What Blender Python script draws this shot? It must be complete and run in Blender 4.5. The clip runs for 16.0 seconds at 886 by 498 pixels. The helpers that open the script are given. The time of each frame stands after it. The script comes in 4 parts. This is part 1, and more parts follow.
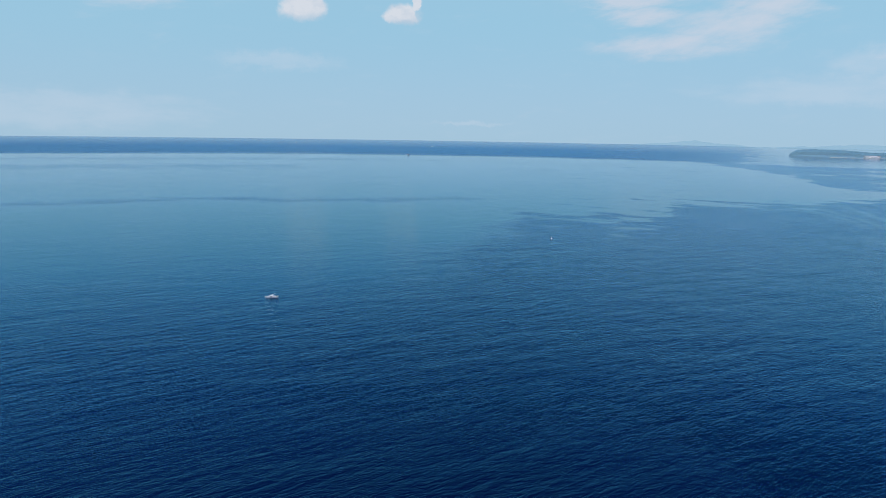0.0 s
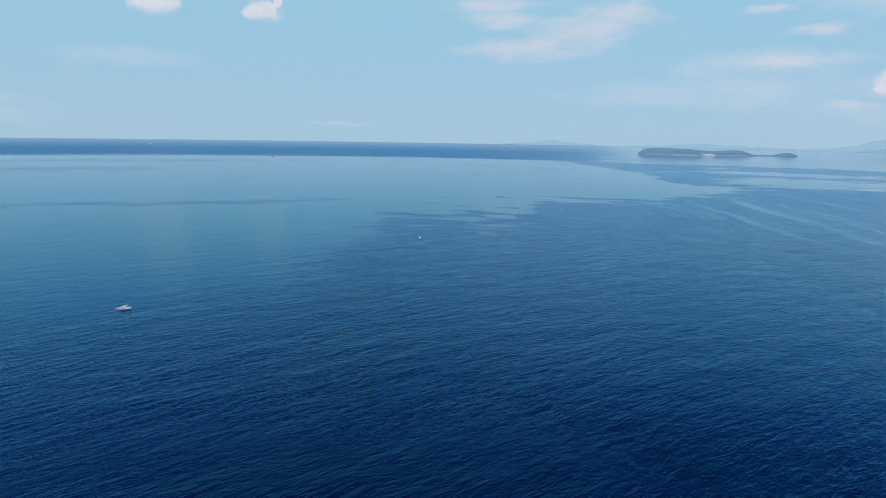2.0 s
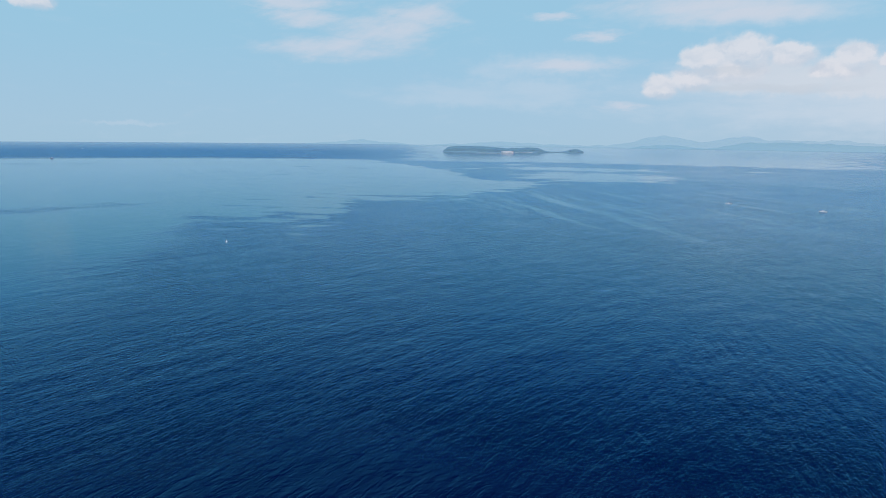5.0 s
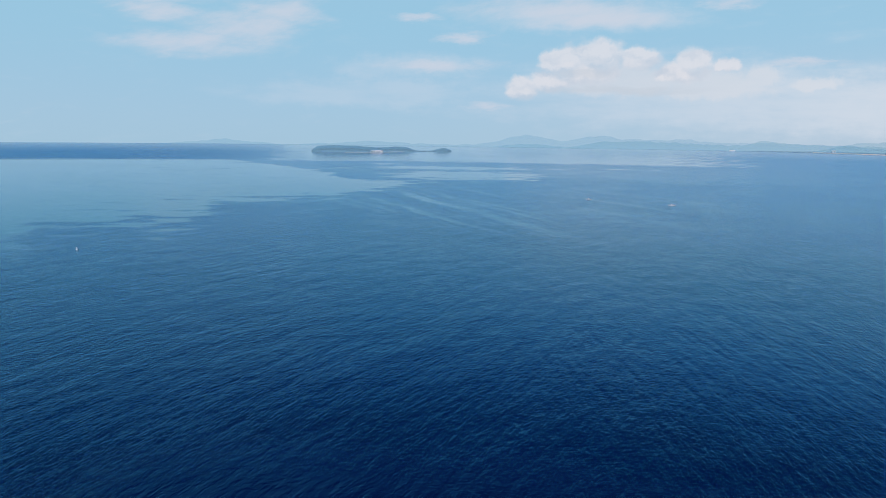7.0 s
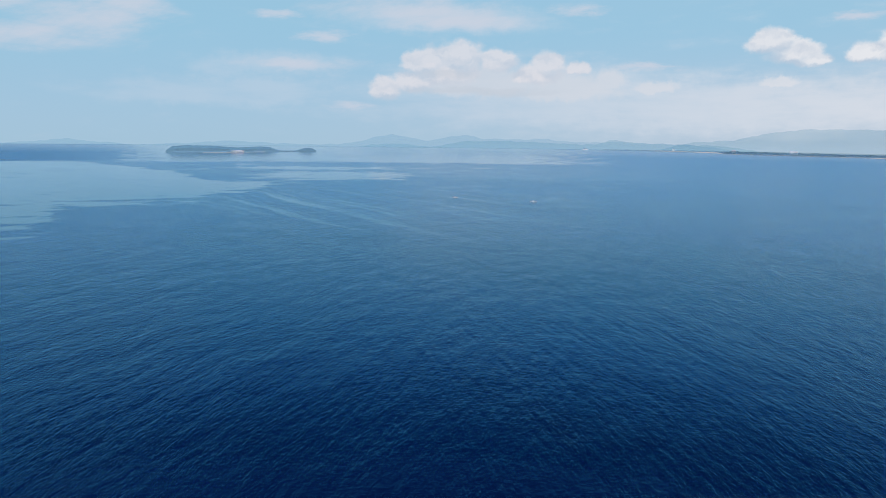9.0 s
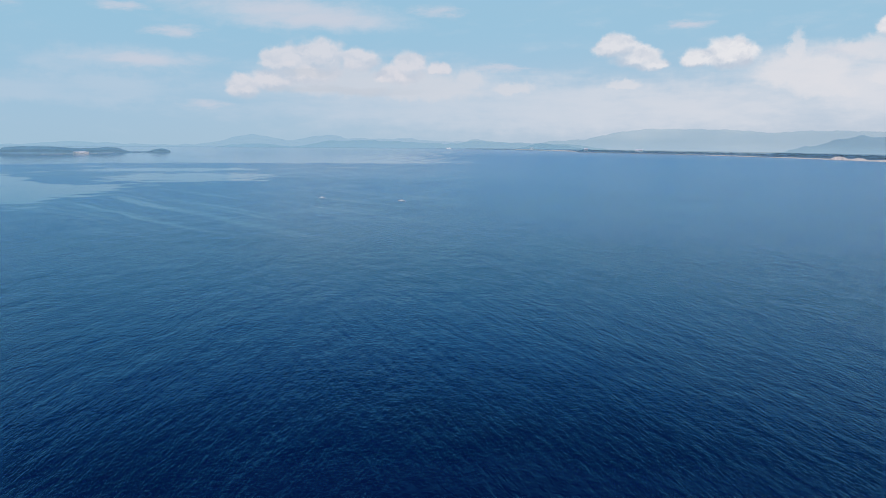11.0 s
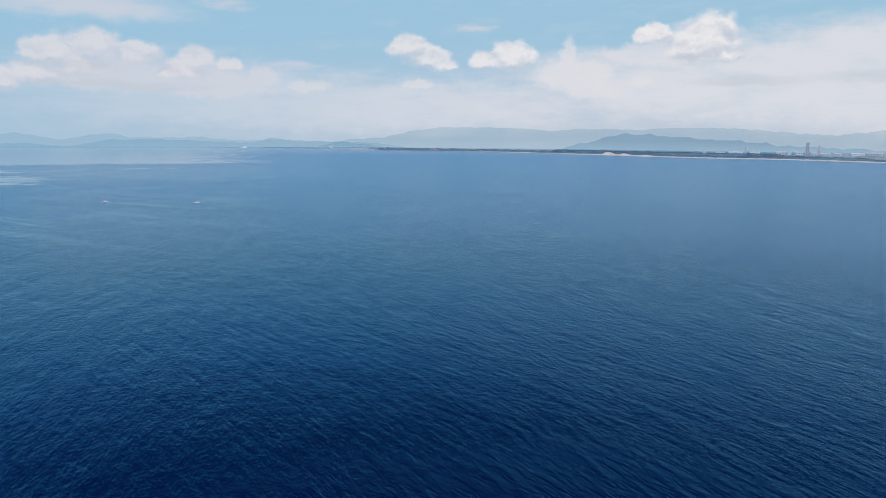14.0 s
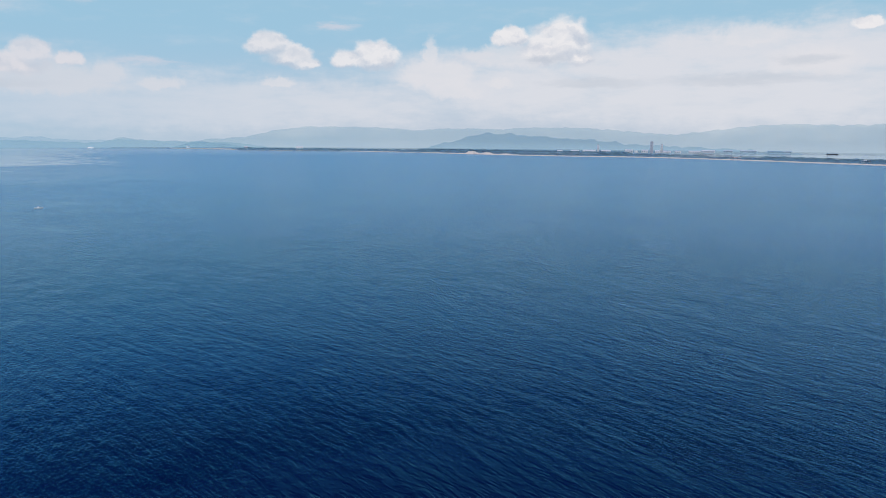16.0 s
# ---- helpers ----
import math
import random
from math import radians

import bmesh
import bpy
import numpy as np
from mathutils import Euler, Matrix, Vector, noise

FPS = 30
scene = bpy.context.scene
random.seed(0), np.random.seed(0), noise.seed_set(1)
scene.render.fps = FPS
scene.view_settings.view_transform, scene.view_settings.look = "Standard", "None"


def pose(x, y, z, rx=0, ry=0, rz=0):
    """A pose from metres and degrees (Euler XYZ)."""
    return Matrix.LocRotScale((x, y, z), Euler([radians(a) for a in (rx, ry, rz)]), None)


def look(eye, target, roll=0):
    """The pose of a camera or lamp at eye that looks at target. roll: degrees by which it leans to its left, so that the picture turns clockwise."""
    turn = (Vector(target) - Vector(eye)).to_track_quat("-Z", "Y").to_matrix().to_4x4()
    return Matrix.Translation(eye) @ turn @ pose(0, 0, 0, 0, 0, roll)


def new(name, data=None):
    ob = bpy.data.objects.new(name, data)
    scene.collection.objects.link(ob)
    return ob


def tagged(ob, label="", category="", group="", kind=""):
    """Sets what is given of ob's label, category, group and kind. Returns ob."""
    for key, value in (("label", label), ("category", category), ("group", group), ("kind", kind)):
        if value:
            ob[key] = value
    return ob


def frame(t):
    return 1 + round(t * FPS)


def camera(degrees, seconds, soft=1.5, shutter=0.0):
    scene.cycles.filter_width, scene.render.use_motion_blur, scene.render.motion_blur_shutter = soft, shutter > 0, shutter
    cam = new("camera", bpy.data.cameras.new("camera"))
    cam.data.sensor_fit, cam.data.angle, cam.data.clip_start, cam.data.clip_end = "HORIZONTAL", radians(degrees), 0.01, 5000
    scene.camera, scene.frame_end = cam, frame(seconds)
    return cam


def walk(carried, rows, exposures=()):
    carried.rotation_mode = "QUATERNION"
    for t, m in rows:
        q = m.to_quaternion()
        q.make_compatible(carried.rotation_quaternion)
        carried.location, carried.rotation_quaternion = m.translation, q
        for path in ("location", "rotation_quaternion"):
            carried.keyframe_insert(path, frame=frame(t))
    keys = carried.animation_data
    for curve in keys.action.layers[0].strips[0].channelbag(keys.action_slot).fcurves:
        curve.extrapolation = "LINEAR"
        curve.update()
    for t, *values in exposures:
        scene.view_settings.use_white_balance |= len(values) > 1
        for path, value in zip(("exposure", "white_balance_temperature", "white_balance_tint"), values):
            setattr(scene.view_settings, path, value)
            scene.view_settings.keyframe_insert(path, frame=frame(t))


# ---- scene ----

# ---------------------------------------------------------------- camera
cam = camera(64.56, 16.0, soft=0.9)
ROWS = [  # seconds, eye, heading clockwise from +y, pitch, lean to the left
    (0.0, 0.00, 0.00, 81.16, 0.00, -9.70, 0.94),
    (0.5, 0.39, 0.55, 81.08, 2.77, -9.60, 0.91),
    (1.0, 0.79, 1.10, 81.00, 5.43, -9.59, 1.00),
    (1.5, 1.18, 1.64, 80.93, 8.11, -9.55, 1.00),
    (2.0, 1.53, 2.17, 80.85, 10.68, -9.52, 0.97),
    (2.5, 1.83, 2.70, 80.76, 13.17, -9.44, 0.88),
    (3.0, 2.09, 3.22, 80.67, 15.69, -9.41, 0.88),
    (3.5, 2.31, 3.74, 80.58, 18.23, -9.38, 0.90),
    (4.0, 2.50, 4.28, 80.47, 20.80, -9.37, 0.85),
    (6.5, 3.15, 7.19, 79.89, 33.94, -9.31, 0.70),
    (7.0, 3.24, 7.77, 79.78, 36.58, -9.28, 0.76),
    (7.5, 3.34, 8.34, 79.68, 39.30, -9.26, 0.82),
    (8.0, 3.40, 8.91, 79.58, 42.01, -9.22, 0.77),
    (8.5, 3.43, 9.48, 79.49, 44.73, -9.18, 0.74),
    (9.0, 3.41, 10.05, 79.40, 47.45, -9.17, 0.76),
    (11.5, 2.58, 12.89, 79.01, 61.06, -9.07, 0.59),
    (12.0, 2.36, 13.42, 78.94, 63.74, -9.07, 0.57),
    (12.5, 2.14, 13.93, 78.87, 66.44, -9.07, 0.60),
    (13.0, 1.90, 14.42, 78.81, 69.13, -9.07, 0.58),
    (13.5, 1.67, 14.90, 78.74, 71.80, -9.06, 0.52),
    (14.0, 1.44, 15.37, 78.68, 74.51, -9.06, 0.51),
    (14.5, 1.22, 15.82, 78.62, 77.24, -9.05, 0.50),
    (15.0, 1.01, 16.24, 78.56, 79.94, -9.01, 0.52),
    (15.5, 0.81, 16.66, 78.50, 82.64, -9.04, 0.44),
    (16.0, 0.61, 17.08, 78.45, 85.34, -9.02, 0.43),
]


def heading(az, el=0.0):
    """The unit vector at az degrees clockwise from +y and el degrees up."""
    a, e = radians(az), radians(el)
    return Vector((math.sin(a) * math.cos(e), math.cos(a) * math.cos(e), math.sin(e)))


walk(cam, [(t, look((x, y, z), Vector((x, y, z)) + heading(az, el), lean)) for t, x, y, z, az, el, lean in ROWS], [(0.0, 0.0, 6500, 10), (7.0, 0.0, 6500, 10), (12.0, -0.07, 6620, 12), (16.0, -0.04, 6650, 12)])

# ---------------------------------------------------------------- node helpers


class Tree:
    """A node tree that is written as expressions."""

    def __init__(self, tree):
        self.tree = tree
        tree.nodes.clear()

    def node(self, kind, *values, **settings):
        n = self.tree.nodes.new(kind)
        for key, value in settings.items():
            setattr(n, key, value)
        for i, value in enumerate(values):
            self.feed(n.inputs[i], value)
        return n

    def feed(self, socket, value):
        if value is None:
            return
        if isinstance(value, bpy.types.NodeSocket):
            self.tree.links.new(value, socket)
        elif socket.type == "RGBA" and len(value) == 3:
            socket.default_value = (*value, 1)
        else:
            socket.default_value = value

    def math(self, op, a, b=None, c=None, clamp=False):
        return self.node("ShaderNodeMath", a, b, c, operation=op, use_clamp=clamp).outputs[0]

    def vec(self, op, a, b=None, c=None):
        n = self.node("ShaderNodeVectorMath", a, b, c, operation=op)
        return n.outputs["Value"] if op in ("LENGTH", "DOT_PRODUCT", "DISTANCE") else n.outputs[0]

    def noise(self, vector, scale, detail=3.0, rough=0.55, colour=False, lacunarity=2.0):
        n = self.node("ShaderNodeTexNoise")
        self.feed(n.inputs["Vector"], vector)
        for key, value in (("Scale", scale), ("Detail", detail), ("Roughness", rough), ("Lacunarity", lacunarity)):
            n.inputs[key].default_value = value
        return n.outputs["Color" if colour else "Fac"]

    def ramp(self, value, low, high, to_low=0.0, to_high=1.0, smooth=True):
        n = self.node("ShaderNodeMapRange", interpolation_type="SMOOTHSTEP" if smooth else "LINEAR", clamp=True)
        for key, v in (("Value", value), ("From Min", low), ("From Max", high), ("To Min", to_low), ("To Max", to_high)):
            self.feed(n.inputs[key], v)
        return n.outputs["Result"]

    def curve(self, value, points):
        """A smooth function through (x, y) points."""
        x0, x1 = points[0][0], points[-1][0]
        y1 = max(y for x, y in points)
        n = self.node("ShaderNodeFloatCurve")
        self.feed(n.inputs["Value"], self.ramp(value, x0, x1, smooth=False))
        c = n.mapping.curves[0]
        for i, (x, y) in enumerate(points):
            place = ((x - x0) / (x1 - x0), y / y1)
            if i in (0, len(points) - 1):
                c.points[0 if i == 0 else -1].location = place
            else:
                c.points.new(*place)
        n.mapping.update()
        return self.math("MULTIPLY", n.outputs[0], y1)

    def mix(self, fac, a, b, kind="RGBA", blend="MIX"):
        n = self.node("ShaderNodeMix", data_type=kind, blend_type=blend)
        ins = [s for s in n.inputs if s.enabled]
        for s, v in zip(ins, (fac, a, b)):
            self.feed(s, v)
        return [s for s in n.outputs if s.enabled][0]

    def xyz(self, vector):
        return self.node("ShaderNodeSeparateXYZ", vector).outputs

    def join(self, x=0.0, y=0.0, z=0.0):
        return self.node("ShaderNodeCombineXYZ", x, y, z).outputs[0]


# ---------------------------------------------------------------- sky and sun
SUN_AZ, SUN_EL = 226.0, 48.0
world = bpy.data.worlds.new("sky")
world.use_nodes = True
scene.world = world
w = Tree(world.node_tree)
way = w.node("ShaderNodeTexCoord").outputs["Generated"]
dx, dy, dz = w.xyz(way)
az = w.math("MULTIPLY", w.math("ARCTAN2", dx, dy), 57.2958)
el = w.math("MULTIPLY", w.math("ARCSINE", dz), 57.2958)
sky = w.node("ShaderNodeTexSky", sky_type="NISHITA", sun_disc=False, sun_elevation=radians(SUN_EL), sun_rotation=radians(SUN_AZ),
             altitude=0.0, air_density=1.0, dust_density=0.6, ozone_density=2.2)
w.feed(sky.inputs[0], w.join(dx, dy, w.math("MAXIMUM", w.math("ADD", dz, 0.02), 0.004)))
SKY = w.mix(1.0, sky.outputs[0], (0.26, 0.47, 1.06), blend="MULTIPLY")
# a pale sea haze low over the horizon, thicker over the land
thick = w.ramp(az, 24.0, 96.0)
low = w.ramp(el, 10.0, 27.0, 0.92, 0.0)
# above the view a stronger blue is added to brighten the sea's reflections
SKY = w.mix(low, SKY, w.mix(w.ramp(el, -0.5, 9.0), w.mix(thick, (3.95, 5.85, 7.3), (5.3, 6.2, 7.25)), w.mix(w.ramp(el, 9.8, 15.0), w.mix(thick, (3.4, 5.95, 7.5), (3.6, 6.05, 7.6)), (2.8, 5.9, 10.2))))


def heaps(coords, blobs, soft):
    """The same for heaped clouds with flattened undersides."""
    best = None
    for a, e, ra, re in blobs:
        x, y, z = w.xyz(w.vec("MULTIPLY_ADD", coords, (1 / ra, 1 / (1.35 * re), 0), (-a / ra, -(e - 0.35 * re) / (1.35 * re), 0)))
        d = w.vec("LENGTH", w.join(x, w.math("MAXIMUM", y, w.math("MULTIPLY", y, -1.7)), 0.0))
        best = d if best is None else w.math("SMOOTH_MIN", best, d, soft)
    return best


def clouds(coords, blobs, soft):
    """How far inside the nearest of the soft ellipses (az, el, half width, half height) a direction lies."""
    best = None
    for a, e, ra, re in blobs:
        d = w.vec("LENGTH", w.vec("MULTIPLY_ADD", coords, (1 / ra, 1 / re, 0), (-a / ra, -e / re, 0)))
        best = d if best is None else w.math("SMOOTH_MIN", best, d, soft)
    return best


flat = w.join(az, el, 0.0)
billow = w.vec("SUBTRACT", w.noise(flat, 0.75, 3.0, 0.55, colour=True), (0.5, 0.5, 0.5))
puff = w.vec("SUBTRACT", w.noise(flat, 2.6, 4.0, 0.6, colour=True), (0.5, 0.5, 0.5))
warped = w.vec("MULTIPLY_ADD", billow, (1.5, 1.1, 0), flat)
warped = w.vec("MULTIPLY_ADD", puff, (0.7, 0.55, 0), warped)
long_way = w.vec("MULTIPLY", flat, (0.28, 1.0, 1.0))
streaks = w.noise(long_way, 0.9, 5.0, 0.6)

# broad pale veils, smoother over the land
even = w.math("MULTIPLY_ADD", w.math("SUBTRACT", streaks, 0.5), w.math("MULTIPLY_ADD", thick, -0.35, 1.0), w.math("MULTIPLY_ADD", thick, 0.07, 0.5))
veil = clouds(warped, [(-28.2, 0.9, 9, 1.5), (-13, 5.0, 4.5, 0.7), (2, 0.5, 3, 0.2), (29.2, 2.9, 8, 0.8), (30.4, 5.0, 2.4, 1.1), (33.9, 5.3, 5.5, 0.9), (30.5, 3.2, 10, 1.2), (52.5, 3.6, 12, 2.4), (53, 4.0, 8, 1.5), (55, 4.4, 6, 0.9), (47, 9.0, 8.0, 1.1),
                       (66, 2.4, 24, 2.2), (85.2, 4.9, 4.5, 1.7), (92, 3.8, 9, 2.4), (99, 5.3, 6, 2.0), (105.2, 6.0, 9.5, 2.2), (113.5, 6.0, 8, 2.3), (107.3, 3.2, 16, 2.6), (122, 5.0, 10, 3.4)], 0.2)
veil_amount = w.ramp(w.math("MULTIPLY_ADD", w.ramp(veil, 1.6, 0.3), 0.55, even), 0.52, 1.20, 0.0, 0.9)
SKY = w.mix(w.math("MULTIPLY", veil_amount, w.math("MULTIPLY_ADD", thick, 0.7, 0.45), clamp=True), SKY, w.mix(thick, (5.6, 6.6, 7.8), (7.0, 7.42, 8.1)))

# thin drawn-out wisps
drawn = w.vec("MULTIPLY_ADD", w.vec("SUBTRACT", w.noise(long_way, 1.2, 5.0, 0.65, colour=True), (0.5, 0.5, 0.5)), (4.5, 1.3, 0), flat)
wisp = clouds(drawn, [(-23.2, 8.9, 2.6, 0.8), (16.9, 6.4, 5.4, 0.9), (20.4, 7.6, 4.2, 1.3), (23.8, 9.1, 3.4, 1.1), (18.8, 6.8, 3.2, 0.7), (22.5, 8.1, 3.0, 0.9), (15.5, 8.6, 3.0, 0.8), (14.2, 9.7, 4.0, 0.5),
                      (34.4, 9.05, 2.0, 0.32), (37.7, 7.45, 2.0, 0.4), (45.2, 9.6, 7.0, 0.9), (48, 8.8, 6.0, 0.8), (58.0, 9.6, 1.8, 0.4), (40.2, 2.2, 2.2, 0.35),
                      (77.0, 8.42, 1.8, 0.26), (63, 5.4, 2.4, 0.25), (87.5, 6.2, 2.0, 0.5), (36, 5.4, 4, 0.5)], 0.12)
slant = w.node("ShaderNodeVectorRotate", flat, rotation_type="Z_AXIS")
slant.inputs["Angle"].default_value = radians(-14)
fibre = w.noise(w.vec("MULTIPLY", slant.outputs[0], (0.22, 0.75, 1.0)), 1.0, 7.0, 0.62)
wisp_amount = w.ramp(w.math("MULTIPLY_ADD", w.ramp(wisp, 1.9, 0.0), 0.62, fibre), 0.58, 1.30, 0.0, 0.80)
SKY = w.mix(wisp_amount, SKY, (6.1, 6.6, 7.6))

# heaped clouds, brighter on the side of the sun
heap_list = [(48.55, 6.19, 1.98, 0.99), (45.97, 5.78, 1.82, 0.91), (51.52, 5.94, 1.44, 0.76), (44.94, 4.28, 1.60, 0.76), (42.7, 3.7, 1.25, 0.78), (47.74, 5.05,
             2.66, 0.99), (55.61, 5.75, 1.22, 0.68), (54.67, 4.86, 1.75, 0.68), (57.92, 5.37, 0.91, 0.46),
             (71.58, 7.00, 1.52, 0.76), (73.15, 6.23, 1.75, 0.76), (74.35, 5.67, 1.22, 0.46), (77.61, 5.99, 1.14, 0.61), (79.95, 6.26, 1.75, 0.95), (90.58, 7.77, 1.37, 0.68), (94.43, 7.41, 2.51, 1.52), (93.35, 6.94, 1.90, 1.14),
             (95.75, 6.37, 1.29, 0.68), (-11.06, 8.95, 1.67, 0.76), (-3.49, 8.72, 1.25, 0.65), (-2.39, 9.57, 0.30, 0.53), (115.61, 7.97, 0.84, 0.38)]
faint_list = [(50.34, 4.40, 4.94, 0.99), (56.93, 3.93, 4.18, 0.91), (83.96, 5.02, 1.98, 0.91), (86.05, 3.88, 1.90, 0.76), (91.0, 6.4, 3.4, 0.76), (108.2, 7.5, 2.3, 0.68), (112.5, 5.6, 2.6, 0.9), (72.41, 4.16, 1.3, 0.36),
              (89.72, 4.30, 0.9, 0.34), (63.81, 3.82, 1.4, 0.42), (60.24, 4.5, 1.2, 0.6), (86.06, 5.0, 1.5, 0.8), (84.28, 6.5, 0.5, 1.06), (88.8, 6.5, 2.0, 0.53)]
loose = w.vec("MULTIPLY_ADD", puff, (0.4, 0.35, 0), w.vec("MULTIPLY_ADD", billow, (0.6, 0.4, 0), flat))
heap = heaps(loose, heap_list, 0.22)
above = heaps(w.vec("ADD", loose, (-0.25, 0.75, 0)), heap_list, 0.22)
cauli = w.noise(w.vec("MULTIPLY", flat, (0.8, 1.0, 1.0)), 1.1, 5.0, 0.52)
cell = w.node("ShaderNodeTexVoronoi", feature="SMOOTH_F1")
w.feed(cell.inputs["Vector"], w.vec("MULTIPLY_ADD", puff, (0.5, 0.5, 0), w.vec("MULTIPLY", flat, (0.8, 1.0, 1.0))))
cell.inputs["Scale"].default_value, cell.inputs["Smoothness"].default_value = 1.15, 0.35
dense = w.math("MULTIPLY_ADD", w.math("SUBTRACT", cauli, 0.5), 0.45, w.math("SUBTRACT", 1.32, heap))
dense = w.math("MULTIPLY_ADD", w.math("SUBTRACT", 0.45, cell.outputs["Distance"]), 0.38, dense)
# the tops stand out bright and crisp, the undersides melt into the haze
crown = w.ramp(w.math("MULTIPLY_ADD", w.math("SUBTRACT", cauli, 0.5), 0.5, w.math("SUBTRACT", above, heap)), -0.45, 0.55)
body_amount = w.math("MULTIPLY", w.ramp(dense, -0.05, w.math("MULTIPLY_ADD", crown, -0.25, 0.65)), w.math("MULTIPLY_ADD", crown, 0.25, 0.75))
sunny = w.noise(w.vec("MULTIPLY", warped, (0.55, 0.9, 1)), 1.0, 3.0, 0.5)
shaded = w.noise(w.vec("MULTIPLY_ADD", warped, (0.55, 0.9, 1), (0.14, 0.32, 0)), 1.0, 3.0, 0.5)
relief = w.math("MULTIPLY_ADD", w.math("SUBTRACT", sunny, shaded), 2.4, w.math("MULTIPLY_ADD", crown, 0.75, 0.12), clamp=True)
clear = w.ramp(az, 58.0, 92.0, 0.80, 0.96)
# paler, hazier heaps behind and below them
faint = heaps(warped, faint_list, 0.3)
faint_amount = w.ramp(w.math("MULTIPLY_ADD", w.math("SUBTRACT", cauli, 0.5), 0.8, w.math("SUBTRACT", 1.45, faint)), 0.0, 0.8, 0.0, 0.66)
SKY = w.mix(faint_amount, SKY, w.mix(w.ramp(az, 50.0, 80.0), (6.5, 6.9, 7.6), (7.6, 7.75, 8.2)))
SKY = w.mix(w.math("MULTIPLY", body_amount, clear), SKY, w.mix(relief, (5.6, 6.2, 7.2), w.mix(w.ramp(az, 56.0, 84.0), (7.5, 7.5, 8.0), (8.5, 8.55, 8.8))))
# long grey undersides in the overcast part
under = w.math("MULTIPLY", w.ramp(clouds(drawn, [(50, 3.5, 6, 0.3), (47.5, 4.8, 1.8, 0.35), (93.4, 6.1, 1.6, 0.25), (97, 4.3, 4, 0.35), (108, 4.4, 6, 0.4), (112, 5.7, 2, 0.35)], 0.1), 1.5, 0.2), 0.55)
SKY = w.mix(under, SKY, (5.4, 6.05, 6.9))
w.node("ShaderNodeOutputWorld", w.node("ShaderNodeBackground", SKY, 0.1).outputs[0])

sun = new("sun", bpy.data.lights.new("sun", "SUN"))
sun.data.energy, sun.data.angle, sun.data.color = 3.0, radians(0.55), (1.0, 0.95, 0.88)
sun.matrix_world = look(heading(SUN_AZ, SUN_EL) * 500, (0, 0, 0))

# ---------------------------------------------------------------- materials


def material(name):
    m = bpy.data.materials.new(name)
    m.use_nodes = True
    return m, Tree(m.node_tree)


def surface(name, colour, other, scale=0.3, rough=0.7, metal=0.0, bump=0.0, veil=0.0, air_haze=(1, 1, 1), fine=6.0, mist=0.0):
    """A surface that wavers between two colours at two scales; veil: how see-through it is made to imitate distance
    haze, mist: how much more so low down.
    """
    m, g = material(name)
    place = g.node("ShaderNodeTexCoord").outputs["Object"]
    big, small = g.noise(place, scale, 3.0), g.noise(place, scale * fine, 4.0)
    both = g.math("MULTIPLY_ADD", small, 0.5, g.math("MULTIPLY", big, 0.5))
    tone = g.ramp(both, 0.35, 0.65)
    p = g.node("ShaderNodeBsdfPrincipled")
    for key, v in (("Base Color", g.mix(tone, colour, other)), ("Roughness", g.math("MULTIPLY_ADD", small, 0.2, rough - 0.1)), ("Metallic", metal)):
        g.feed(p.inputs[key], v)
    if bump:
        b = g.node("ShaderNodeBump")
        b.inputs["Strength"].default_value, b.inputs["Distance"].default_value = 0.6, bump
        g.feed(b.inputs["Height"], both)
        g.feed(p.inputs["Normal"], b.outputs[0])
    out = p.outputs[0]
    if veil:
        # haze is imitated by letting what lies behind show through
        clear = g.node("ShaderNodeBsdfTransparent", air_haze).outputs[0]
        haze_share = g.ramp(g.xyz(place)[2], 0.0, 75.0, veil + mist, veil) if mist else veil
        out = g.node("ShaderNodeMixShader", haze_share, out, clear).outputs[0]
    g.node("ShaderNodeOutputMaterial", out)
    return m


